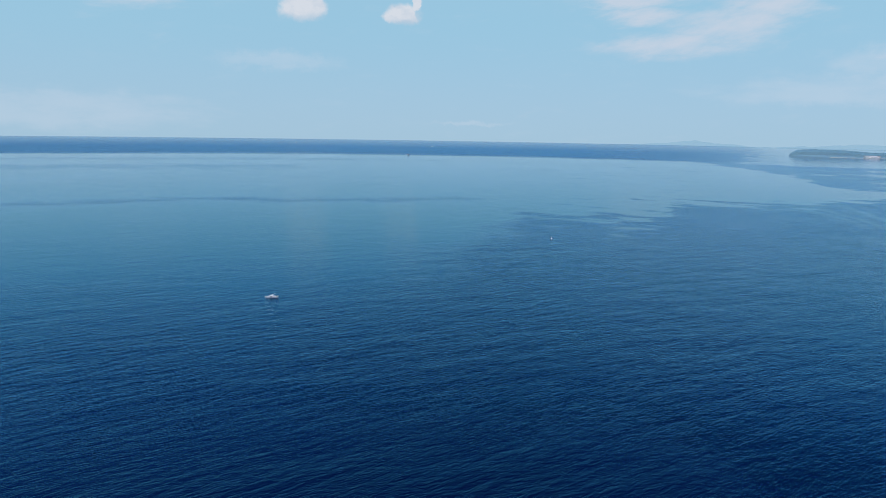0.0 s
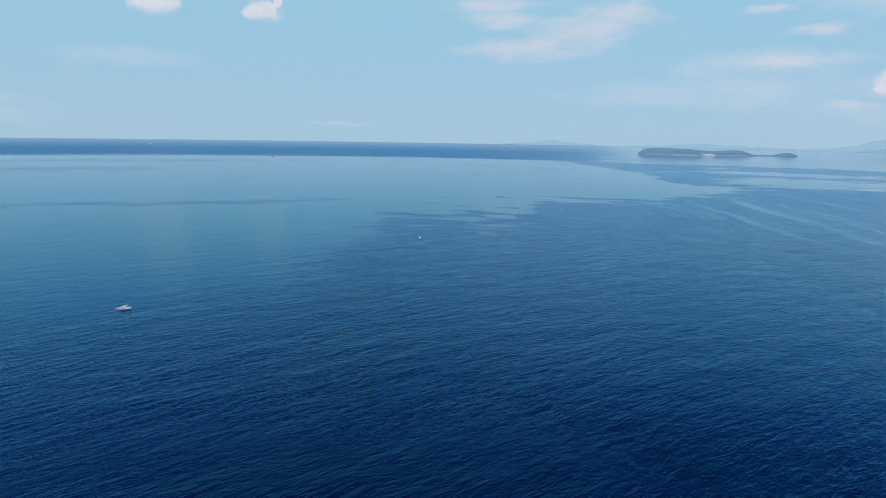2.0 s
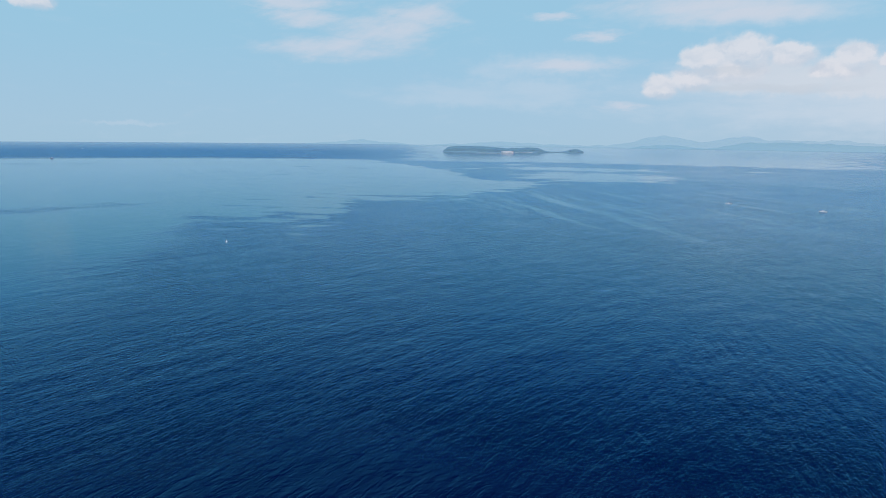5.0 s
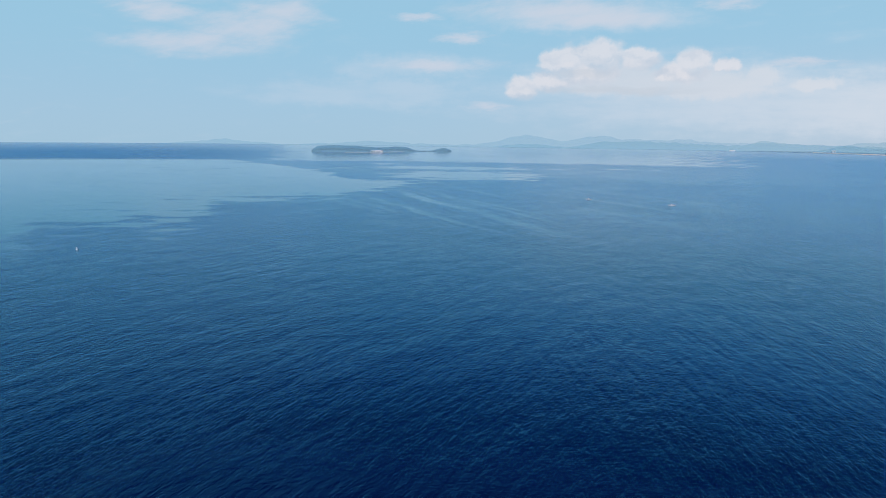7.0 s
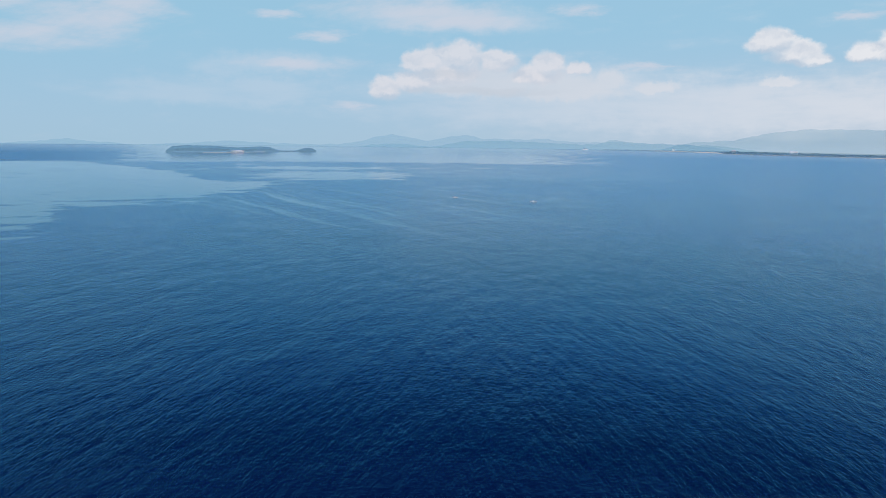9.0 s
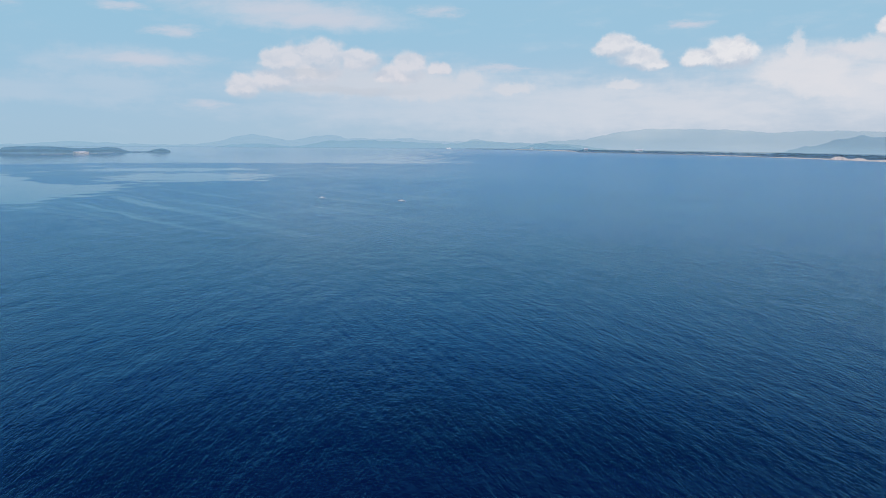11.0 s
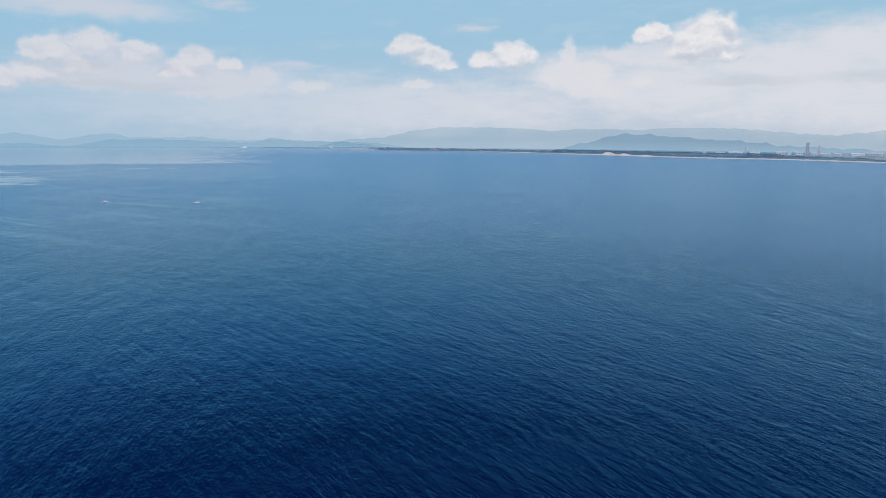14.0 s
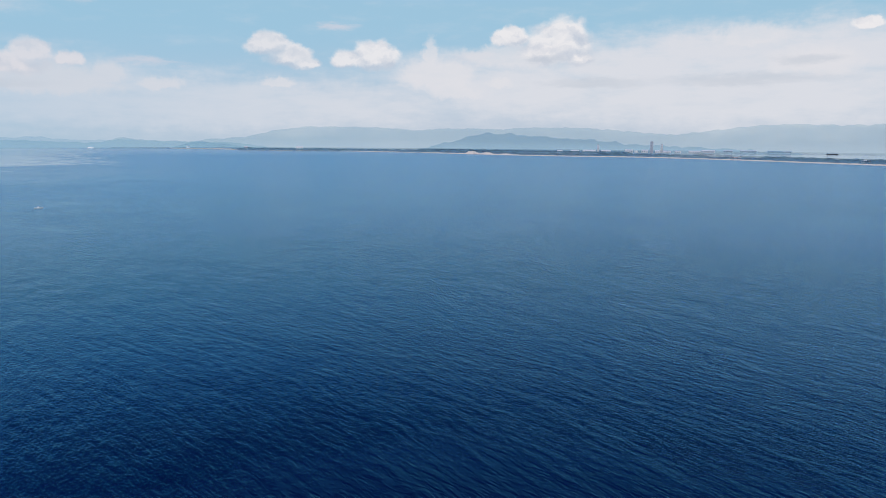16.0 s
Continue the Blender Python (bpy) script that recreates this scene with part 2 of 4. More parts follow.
def sea_material():
    m, g = material("sea_water")
    place = g.node("ShaderNodeNewGeometry").outputs["Position"]
    x, y, z = g.xyz(place)
    ground = g.join(x, y, 0.0)
    # slicks: calm water that mirrors the low sky; their rims are frayed
    drift = g.vec("SUBTRACT", g.noise(ground, 0.004, 4.0, 0.6, colour=True), (0.5, 0.5, 0.5))
    bent = g.vec("MULTIPLY_ADD", drift, (110, 110, 0), ground)
    frayed = g.vec("SUBTRACT", g.noise(ground, 1 / 70, 5.0, 0.62, colour=True), (0.5, 0.5, 0.5))
    bent = g.vec("MULTIPLY_ADD", frayed, (95, 95, 0), bent)
    bx, by, bz = g.xyz(bent)
    far = g.vec("LENGTH", bent)
    side = g.math("MULTIPLY", g.math("ARCTAN2", bx, by), 57.2958)
    inner = g.curve(side, [(-45, 270), (-20, 275), (-8, 300), (2, 440), (5.5, 600), (7.5, 672), (12, 690), (15, 655), (17, 740), (18.5, 830), (21, 880), (26, 895),
                           (28, 911), (30.3, 1022), (32.6, 1141), (34.8, 1230), (37, 1700), (40, 2600), (125, 2600)])
    width = g.curve(side, [(-45, 330), (-8, 320), (2, 260), (7, 230), (12, 230), (26, 200), (33, 230), (125, 230)])
    outer = g.curve(side, [(-45, 2150), (18, 2150), (21, 2000), (23.7, 1760), (26, 1570), (28, 1385), (29.9, 1240), (34.6, 1225), (38, 1100), (125, 1100)])
    near_in = g.ramp(g.math("DIVIDE", g.math("SUBTRACT", far, inner), width), -0.65, 0.75)
    far_in = g.ramp(g.math("DIVIDE", far, outer), 1.05, 0.96)
    main = g.math("MULTIPLY", near_in, far_in)
    # thin rough lanes across it
    for d, thin, a0, a1, keep in ((826, 26, 1.0, 6.0, 0.5), (1500, 110, -14.0, -9.0, 0.75), (1850, 90, -6.0, 4.0, 0.8)):
        line = g.ramp(g.math("ABSOLUTE", g.math("SUBTRACT", far, float(d))), thin * 1.6, 0.0)
        line = g.math("MULTIPLY", line, g.ramp(side, a1, a0))
        main = g.math("MULTIPLY", main, g.math("MULTIPLY_ADD", line, keep - 1.0, 1.0))
    # the long pale band before the hills, and two drawn-out patches
    band = g.math("MULTIPLY", g.ramp(far, 1980.0, 2180.0), g.math("MULTIPLY", g.ramp(side, 20.0, 27.0), g.ramp(side, 64.0, 50.0)))
    slick = g.math("MAXIMUM", main, band)
    for a, ra, d, rd, most in ((38.5, 6.5, 1410, 170, 0.95), (37.5, 8.0, 1715, 85, 0.9), (27.5, 3.0, 1650, 40, 0.5), (31.0, 4.0, 1880, 50, 0.45), (49.0, 6.0, 1800, 45, 0.35)):
        blob = g.vec("LENGTH", g.join(g.math("DIVIDE", g.math("SUBTRACT", side, a), ra), g.math("DIVIDE", g.math("SUBTRACT", far, float(d)), float(rd)), 0.0))
        slick = g.math("MAXIMUM", slick, g.ramp(blob, 1.45, 0.35, 0.0, most))
    # torn fingers along the rim in one half of the bay
    across = g.node("ShaderNodeVectorRotate", ground, rotation_type="Z_AXIS")
    across.inputs["Angle"].default_value = radians(24)
    ragged = g.noise(g.vec("MULTIPLY", across.outputs[0], (1 / 75, 1 / 30, 0)), 1.0, 5.0, 0.6)
    torn = g.math("MULTIPLY_ADD", g.math("SUBTRACT", ragged, 0.5), g.ramp(slick, 0.0, 0.10, 0.2, 3.0), slick)
    torn = g.ramp(torn, 0.34, 0.66)
    slick = g.mix(g.ramp(side, 2.0, 11.0), slick, torn, kind="FLOAT")
    # long wind streaks drawn along one direction
    turned = g.node("ShaderNodeVectorRotate", ground, rotation_type="Z_AXIS")
    turned.inputs["Angle"].default_value = radians(13)
    weave = g.vec("MULTIPLY_ADD", drift, (60, 60, 0), turned.outputs[0])
    lanes = g.noise(g.vec("MULTIPLY", weave, (1 / 26, 1 / 600, 0)), 1.0, 4.0, 0.6)
    zone = g.vec("LENGTH", g.join(g.math("DIVIDE", g.math("SUBTRACT", side, 41), 18.0), g.math("DIVIDE", g.math("SUBTRACT", far, 810), 370.0), 0.0))
    lane = g.math("MULTIPLY", g.ramp(lanes, 0.50, 0.68), g.ramp(zone, 1.35, 0.25, 0.0, 0.60))
    slick = g.math("MAXIMUM", slick, lane)
    lagoon = g.math("MULTIPLY", g.ramp(far, 3350, 3450), g.ramp(side, 101, 104))
    slick = g.math("MAXIMUM", slick, lagoon)
    # half-calm water far out, and patchy breezes over everything
    calm = g.math("MULTIPLY", g.ramp(far, 1050, 1600), g.math("MULTIPLY", g.ramp(side, 6.0, 26.0), g.ramp(side, 75.0, 48.0, 0.0, 0.36)))
    slick = g.math("MAXIMUM", slick, calm)
    breeze = g.noise(g.vec("MULTIPLY", across.outputs[0], (1 / 90, 1 / 55, 0)), 1.0, 6.0, 0.68)
    slick = g.math("MULTIPLY_ADD", g.math("SUBTRACT", breeze, 0.45), g.ramp(far, 200, 800, 0.2, 0.85), slick, clamp=True)
    # soft cat's-paws all over
    paws = g.noise(g.vec("MULTIPLY", turned.outputs[0], (1 / 190, 1 / 420, 0)), 1.0, 4.0, 0.55)

    # waves: most crests run at 51 degrees, some to either side of it

    def along(angle):
        n = g.node("ShaderNodeVectorRotate", ground, rotation_type="Z_AXIS")
        n.inputs["Angle"].default_value = radians(angle)
        return n.outputs[0]

    def ridge(value):
        """Thin crests where a noise crosses its middle."""
        return g.math("SUBTRACT", 1.0, g.math("MULTIPLY", g.math("ABSOLUTE", g.math("SUBTRACT", value, 0.5)), 2.0))

    c, c2, c3 = along(51), along(38), along(66)
    height = g.math("MULTIPLY", ridge(g.noise(g.vec("MULTIPLY", c, (0.72, 0.14, 0)), 1.0, 2.0, 0.5)), 0.31)
    height = g.math("MULTIPLY_ADD", ridge(g.noise(g.vec("MULTIPLY", c2, (0.80, 0.17, 0)), 1.0, 2.0, 0.5)), 0.17, height)
    height = g.math("MULTIPLY_ADD", ridge(g.noise(g.vec("MULTIPLY", c3, (0.80, 0.17, 0)), 1.0, 2.0, 0.5)), 0.17, height)
    height = g.math("MULTIPLY_ADD", g.noise(g.vec("MULTIPLY", c, (2.0, 0.7, 0)), 1.0, 2.0, 0.55), 0.26, height)
    height = g.math("MULTIPLY_ADD", ridge(g.noise(g.vec("MULTIPLY", along(128), (0.85, 0.22, 0)), 1.0, 2.0, 0.5)), 0.10, height)
    swell = g.noise(g.vec("MULTIPLY", c2, (0.20, 0.05, 0)), 1.0, 2.0, 0.5)
    height = g.math("MULTIPLY_ADD", swell, 0.42, height)
    medium = g.noise(g.vec("MULTIPLY", c, (0.12, 0.04, 0)), 1.0, 3.0, 0.6)
    height = g.math("MULTIPLY_ADD", medium, 0.7, height)
    groups = g.noise(g.vec("MULTIPLY", c3, (0.06, 0.02, 0)), 1.0, 4.0, 0.65)
    height = g.math("MULTIPLY_ADD", groups, 1.5, height)
    # gusts ruffle some stretches more than others
    gusts = g.noise(g.vec("MULTIPLY", c, (1 / 60, 1 / 140, 0)), 1.0, 3.0, 0.6)
    mottle = g.noise(g.vec("MULTIPLY", c, (0.16, 0.045, 0)), 1.0, 5.0, 0.7)
    bump = g.node("ShaderNodeBump")
    g.feed(bump.inputs["Strength"], g.math("MULTIPLY", g.math("MULTIPLY_ADD", slick, -0.8, 1.0), g.ramp(gusts, 0.3, 0.65, 0.75, 1.0)))
    bump.inputs["Distance"].default_value = 0.5
    g.feed(bump.inputs["Height"], height)
    body = g.mix(g.ramp(paws, 0.3, 0.7), (0.0005, 0.0052, 0.030), (0.0008, 0.0073, 0.041))
    rough = g.math("SUBTRACT", g.math("MULTIPLY_ADD", paws, -0.05, 0.20), g.math("MULTIPLY", slick, 0.10))
    rough = g.math("MULTIPLY_ADD", g.math("SUBTRACT", mottle, 0.5), -0.08, rough)
    open_sea = g.math("MULTIPLY", g.ramp(far, 2100, 2250), g.ramp(side, 28.0, 14.0))
    rough = g.math("MULTIPLY_ADD", open_sea, 0.12, rough)
    rough = g.math("MULTIPLY_ADD", lagoon, -0.06, rough)
    depth = g.node("ShaderNodeBsdfDiffuse", body)
    gloss = g.node("ShaderNodeBsdfMetallic", fresnel_type="F82", distribution="MULTI_GGX")
    for key, v in (("Base Color", (0.011, 0.012, 0.012)), ("Edge Tint", (0.53, 0.89, 1.0)), ("Roughness", rough), ("Normal", bump.outputs[0])):
        g.feed(gloss.inputs[key], v)
    # ruffled water turns its facets to the eye and mirrors less of the low sky
    graze = g.node("ShaderNodeLayerWeight")
    graze.inputs["Blend"].default_value = 0.5
    g.feed(graze.inputs["Normal"], bump.outputs[0])
    ruffled = g.node("ShaderNodeBsdfAnisotropic", distribution="MULTI_GGX")
    for key, v in (("Color", (0.31, 0.60, 0.76)), ("Roughness", 0.24), ("Normal", bump.outputs[0])):
        g.feed(ruffled.inputs[key], v)
    share = g.math("MULTIPLY", g.ramp(graze.outputs["Facing"], 0.88, 0.985), g.math("MULTIPLY_ADD", slick, -0.78, 0.78))
    mirror = g.node("ShaderNodeMixShader", share, gloss.outputs[0], ruffled.outputs[0])
    water = g.node("ShaderNodeAddShader", depth.outputs[0], mirror.outputs[0]).outputs[0]
    # haze imitated: the water turns see-through towards the horizon, showing the sky behind
    air_haze = g.ramp(g.vec("LENGTH", ground), 3000.0, 4985.0, 0.0, 0.5, smooth=False)
    g.node("ShaderNodeOutputMaterial", g.node("ShaderNodeMixShader", air_haze, water, g.node("ShaderNodeBsdfTransparent").outputs[0]).outputs[0])
    return m


M_SEA = sea_material()
# woods, rock and land: bluish colours and see-through shares imitate distance haze
M_FOREST = surface("hazy_coastal_forest", (0.035, 0.065, 0.08), (0.05, 0.085, 0.095), 0.03, 0.9, veil=0.80, air_haze=(0.84, 0.95, 1.0))
M_ROCK = surface("haze_blue_rock", (0.18, 0.25, 0.30), (0.24, 0.30, 0.35), 0.05, 0.9, veil=0.9)
M_LAND = surface("hazy_scrub_land", (0.17, 0.22, 0.22), (0.24, 0.28, 0.27), 0.01, 0.95, veil=0.75)
M_SAND = surface("beach_sand", (0.62, 0.54, 0.46), (0.72, 0.65, 0.56), 0.02, 0.95)
# the hills' blue tones and transparency stand in for haze, thicker at their foot
M_HILL_FAR = surface("far_hill_haze_forest", (0.04, 0.12, 0.20), (0.06, 0.15, 0.22), 0.006, 1.0, veil=0.90, air_haze=(0.88, 0.962, 1.0))
M_HILL_MID = surface("mid_hill_haze_forest", (0.03, 0.13, 0.19), (0.06, 0.17, 0.21), 0.006, 1.0, veil=0.84, air_haze=(0.87, 0.962, 0.99), mist=0.08)
M_HILL_NEAR = surface("near_hill_haze_forest", (0.01, 0.09, 0.17), (0.06, 0.15, 0.21), 0.008, 1.0, veil=0.75, air_haze=(0.82, 0.94, 1.0), mist=0.14)
M_GEL = surface("white_gelcoat", (0.78, 0.78, 0.78), (0.84, 0.84, 0.83), 0.8, 0.3)
M_DECK = surface("cream_deck", (0.62, 0.60, 0.55), (0.72, 0.70, 0.66), 1.5, 0.6)
M_GLASS = surface("smoked_window", (0.02, 0.025, 0.03), (0.03, 0.035, 0.04), 1.0, 0.12)
M_NAVY = surface("navy_stripe", (0.02, 0.04, 0.12), (0.03, 0.05, 0.15), 1.0, 0.4)
M_STEEL = surface("stainless_tube", (0.65, 0.66, 0.68), (0.75, 0.76, 0.78), 2.0, 0.3, metal=1.0)
M_ENGINE = surface("grey_outboard", (0.45, 0.46, 0.47), (0.52, 0.53, 0.54), 2.0, 0.4)
M_WALL = surface("white_render", (0.74, 0.74, 0.73), (0.82, 0.82, 0.80), 0.1, 0.8)
M_CONCRETE = surface("grey_concrete", (0.38, 0.43, 0.48), (0.46, 0.51, 0.55), 0.1, 0.85)
M_ROOF = surface("pale_metal_roof", (0.55, 0.58, 0.62), (0.66, 0.68, 0.70), 0.1, 0.6)
M_TILE = surface("terracotta_roof", (0.33, 0.25, 0.23), (0.40, 0.31, 0.28), 0.2, 0.8)
M_DARKGLASS = surface("dark_facade_glass", (0.12, 0.17, 0.22), (0.16, 0.21, 0.26), 0.1, 0.3)
M_HULL = surface("dark_barge_steel", (0.07, 0.06, 0.06), (0.12, 0.10, 0.09), 0.1, 0.7)

# ---------------------------------------------------------------- mesh helpers


def part(name, bm, mat, parent=None, label="", smooth=False):
    """Links a bmesh as one mesh object under a thing."""
    me = bpy.data.meshes.new(name)
    bmesh.ops.recalc_face_normals(bm, faces=bm.faces)
    bm.to_mesh(me)
    bm.free()
    me.materials.append(mat)
    if smooth:
        me.polygons.foreach_set("use_smooth", [True] * len(me.polygons))
    ob = new(name, me)
    if parent:
        ob.parent = parent
    return tagged(ob, label)


def box(sx, sy, sz, x=0.0, y=0.0, z=0.0, bevel=0.0, taper=1.0, bm=None):
    """A box with its base at z, narrowed towards its top."""
    own = bmesh.new()
    bmesh.ops.create_cube(own, size=1.0)
    for v in own.verts:
        k = taper if v.co.z > 0 else 1.0
        v.co = Vector((x + v.co.x * sx * k, y + v.co.y * sy * k, z + (v.co.z + 0.5) * sz))
    if bevel:
        bmesh.ops.bevel(own, geom=own.edges[:], offset=bevel, segments=2, affect="EDGES", profile=0.6)
    if bm is None:
        return own
    add_to(bm, own)
    return bm


def add_to(bm, own):
    made = [bm.verts.new(v.co) for v in own.verts]
    own.verts.index_update()
    for f in own.faces:
        bm.faces.new([made[v.index] for v in f.verts])
    own.free()


def tube(a, b, r, r2=None, sides=8, bm=None):
    """A round bar from a to b."""
    a, b = Vector(a), Vector(b)
    own = bmesh.new()
    bmesh.ops.create_cone(own, cap_ends=True, segments=sides, radius1=r, radius2=r if r2 is None else r2, depth=(b - a).length)
    m = Matrix.Translation((a + b) / 2) @ (b - a).to_track_quat("Z", "Y").to_matrix().to_4x4()
    bmesh.ops.transform(own, matrix=m, verts=own.verts)
    if bm is None:
        return own
    add_to(bm, own)
    return bm


def loft(sections, closed=True):
    """A skin over cross sections that hold the same number of points; its ends are capped."""
    bm = bmesh.new()
    rings = [[bm.verts.new(p) for p in s] for s in sections]
    for a, b in zip(rings, rings[1:]):
        n = len(a)
        for i in range(n if closed else n - 1):
            j = (i + 1) % n
            bm.faces.new((a[i], a[j], b[j], b[i]))
    if closed:
        bm.faces.new(rings[0])
        bm.faces.new(rings[-1])
    bmesh.ops.remove_doubles(bm, verts=bm.verts, dist=1e-4)
    return bm


def polar(az, d, z=0.0):
    v = heading(az) * d
    return Vector((v.x, v.y, z))


def grid_mesh(name, pts, mat, smooth=True):
    """A sheet over a numpy grid of points (rows, columns, 3)."""
    r, c, _ = pts.shape
    i = np.arange(r * c).reshape(r, c)
    quads = np.stack([i[:-1, :-1], i[:-1, 1:], i[1:, 1:], i[1:, :-1]], -1).reshape(-1, 4)
    return raw_mesh(name, pts.reshape(-1, 3), quads, mat, smooth)


def raw_mesh(name, verts, quads, mat, smooth=True):
    me = bpy.data.meshes.new(name)
    me.vertices.add(len(verts))
    me.vertices.foreach_set("co", np.ascontiguousarray(verts, dtype=np.float32).ravel())
    k = quads.shape[1]
    me.loops.add(quads.size)
    me.loops.foreach_set("vertex_index", np.ascontiguousarray(quads, dtype=np.int32).ravel())
    me.polygons.add(len(quads))
    me.polygons.foreach_set("loop_start", np.arange(0, quads.size, k, dtype=np.int32))
    me.update(calc_edges=True)
    me.polygons.foreach_set("use_smooth", [smooth] * len(quads))
    me.materials.append(mat)
    me.validate()
    return new(name, me)


def profile(points, xs):
    """A rounded line through (x, y) points, read at xs."""
    px, py = np.array(points, dtype=float).T
    fine = np.interp(xs, px, py)
    k = max(3, int(len(xs) / (xs[-1] - xs[0]) * 0.5) | 1)
    pad = np.pad(fine, k // 2, mode="edge")
    return np.convolve(pad, np.ones(k) / k, mode="valid")


def rough_line(xs, seed, scale, octaves=5):
    """A smooth random line of about unit size, in octaves."""
    out, amp = np.zeros_like(xs), 1.0
    rng = np.random.default_rng(seed)
    for o in range(octaves):
        for _ in range(3):
            out += amp * np.sin(xs * scale * (2 ** o) * rng.uniform(0.7, 1.4) + rng.uniform(0, 6.28)) / 3
        amp *= 0.55
    return out


# ---------------------------------------------------------------- the sea


def build_sea():
    cols = np.concatenate([np.arange(-40, 125, 0.16), np.arange(125, 320, 5.0)])
    rows = np.concatenate([[0.02], np.geomspace(4, 95, 11)[:-1], np.geomspace(95, 1100, 660)[:-1], np.geomspace(1100, 4985, 34)])
    a, r = np.meshgrid(np.radians(cols), rows)
    x, y = r * np.sin(a), r * np.cos(a)
    z = np.zeros_like(x)
    rng = np.random.default_rng(5)
    step = np.maximum(r * 0.0037, r * 0.0028)
    inside = ((a > np.radians(-39)) & (a < np.radians(124)) & (r > 96)).astype(float)
    gust = 0.75 + 0.25 * np.sin(x / 71 + 1.3 * np.sin(y / 93)) * np.sin(y / 57 + 0.8)
    for i in range(34):
        length = 1.8 * (5.5 / 1.8) ** rng.uniform(0, 1) ** 1.3
        to = np.radians(141 + rng.normal(0, 15))
        k = 2 * np.pi / length
        amp = 0.0025 * length ** 0.85
        fade = np.clip((length - 2.6 * step) / (2.0 * step), 0, 1) * np.clip((1080 - r) / 500, 0, 1)
        phase = k * (x * np.sin(to) + y * np.cos(to)) + rng.uniform(0, 6.28)
        s = np.sin(phase + 0.8 * np.sin(x / (9 * length) + i) + 0.8 * np.sin(y / (7 * length) + 2 * i))
        z += amp * fade * (s + 0.25 * (s * s - 0.5)) * gust
    z *= inside
    pts = np.stack([x, y, z], -1)
    n, c, _ = pts.shape
    i = np.arange(n * c).reshape(n, c)
    j = np.roll(i, -1, axis=1)
    quads = np.stack([i[:-1], j[:-1], j[1:], i[1:]], -1).reshape(-1, 4)
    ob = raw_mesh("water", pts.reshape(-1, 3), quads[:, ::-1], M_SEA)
    return tagged(ob, "deep blue open sea with small ripples and pale calm slicks", "sea", kind="structure")


build_sea()

# ---------------------------------------------------------------- hills beyond the water


def hill_range(name, label, points, d, near, mat, seed, rough=3.0, step=0.05, base=-2.0):
    """A range of hills whose crest stands at (az, elevation seen from the eye at 80 m) and at distance d."""
    xs = np.arange(points[0][0], points[-1][0] + 1e-6, step)
    crest = 80 + d * np.tan(np.radians(profile(points, xs))) + rough * rough_line(xs, seed, 3.0)
    crest = np.maximum(crest, base + 0.5)
    rows = []
    for k in np.linspace(0, 1, 9):
        f = k * k * (3 - 2 * k)
        dist = d - near * (1 - k) + near * 0.12 * rough_line(xs + 40 * k, seed + 7, 5.0) * (1 - k) * k * 3
        rows.append((dist, base + (crest - base) * f * (1 + 0.10 * rough_line(xs + 17 * k, seed + 3, 9.0) * (1 - k) * 2)))
    a = np.radians(xs)
    pts = np.stack([np.stack([dist * np.sin(a), dist * np.cos(a), z], -1) for dist, z in rows])
    return tagged(grid_mesh(name, pts, mat), label, "hill", kind="structure")


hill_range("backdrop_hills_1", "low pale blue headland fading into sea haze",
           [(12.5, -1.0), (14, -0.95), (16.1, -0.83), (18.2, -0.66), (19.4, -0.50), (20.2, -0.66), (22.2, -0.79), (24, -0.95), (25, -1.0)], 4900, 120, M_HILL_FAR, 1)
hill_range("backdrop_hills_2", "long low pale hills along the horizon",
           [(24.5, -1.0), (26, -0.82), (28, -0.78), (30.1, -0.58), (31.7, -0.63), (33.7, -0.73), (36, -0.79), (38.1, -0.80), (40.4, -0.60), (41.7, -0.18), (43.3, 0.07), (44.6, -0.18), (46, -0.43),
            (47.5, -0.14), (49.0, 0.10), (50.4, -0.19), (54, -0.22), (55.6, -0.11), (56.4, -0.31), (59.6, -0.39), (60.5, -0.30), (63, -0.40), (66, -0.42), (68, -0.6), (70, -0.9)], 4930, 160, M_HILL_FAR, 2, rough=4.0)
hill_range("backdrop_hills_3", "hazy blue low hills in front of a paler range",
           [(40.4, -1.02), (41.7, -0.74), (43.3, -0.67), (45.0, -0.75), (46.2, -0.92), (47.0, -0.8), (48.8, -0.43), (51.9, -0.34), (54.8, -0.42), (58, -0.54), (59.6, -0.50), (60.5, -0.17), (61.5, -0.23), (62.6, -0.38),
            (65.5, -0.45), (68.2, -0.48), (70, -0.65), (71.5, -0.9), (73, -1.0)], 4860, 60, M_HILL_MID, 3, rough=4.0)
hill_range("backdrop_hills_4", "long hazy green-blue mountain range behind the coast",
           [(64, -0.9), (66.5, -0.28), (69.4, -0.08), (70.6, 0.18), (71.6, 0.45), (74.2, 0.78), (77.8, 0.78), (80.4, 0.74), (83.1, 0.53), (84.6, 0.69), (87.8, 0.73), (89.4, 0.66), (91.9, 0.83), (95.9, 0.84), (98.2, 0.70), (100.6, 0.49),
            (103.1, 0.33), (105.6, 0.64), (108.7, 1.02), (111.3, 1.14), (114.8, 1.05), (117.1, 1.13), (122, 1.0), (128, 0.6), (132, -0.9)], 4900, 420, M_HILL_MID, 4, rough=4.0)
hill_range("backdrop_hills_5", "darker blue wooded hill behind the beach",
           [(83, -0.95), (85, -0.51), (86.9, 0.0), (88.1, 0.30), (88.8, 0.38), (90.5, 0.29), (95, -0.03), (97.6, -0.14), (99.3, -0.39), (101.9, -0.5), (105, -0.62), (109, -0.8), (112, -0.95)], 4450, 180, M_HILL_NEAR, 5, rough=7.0)

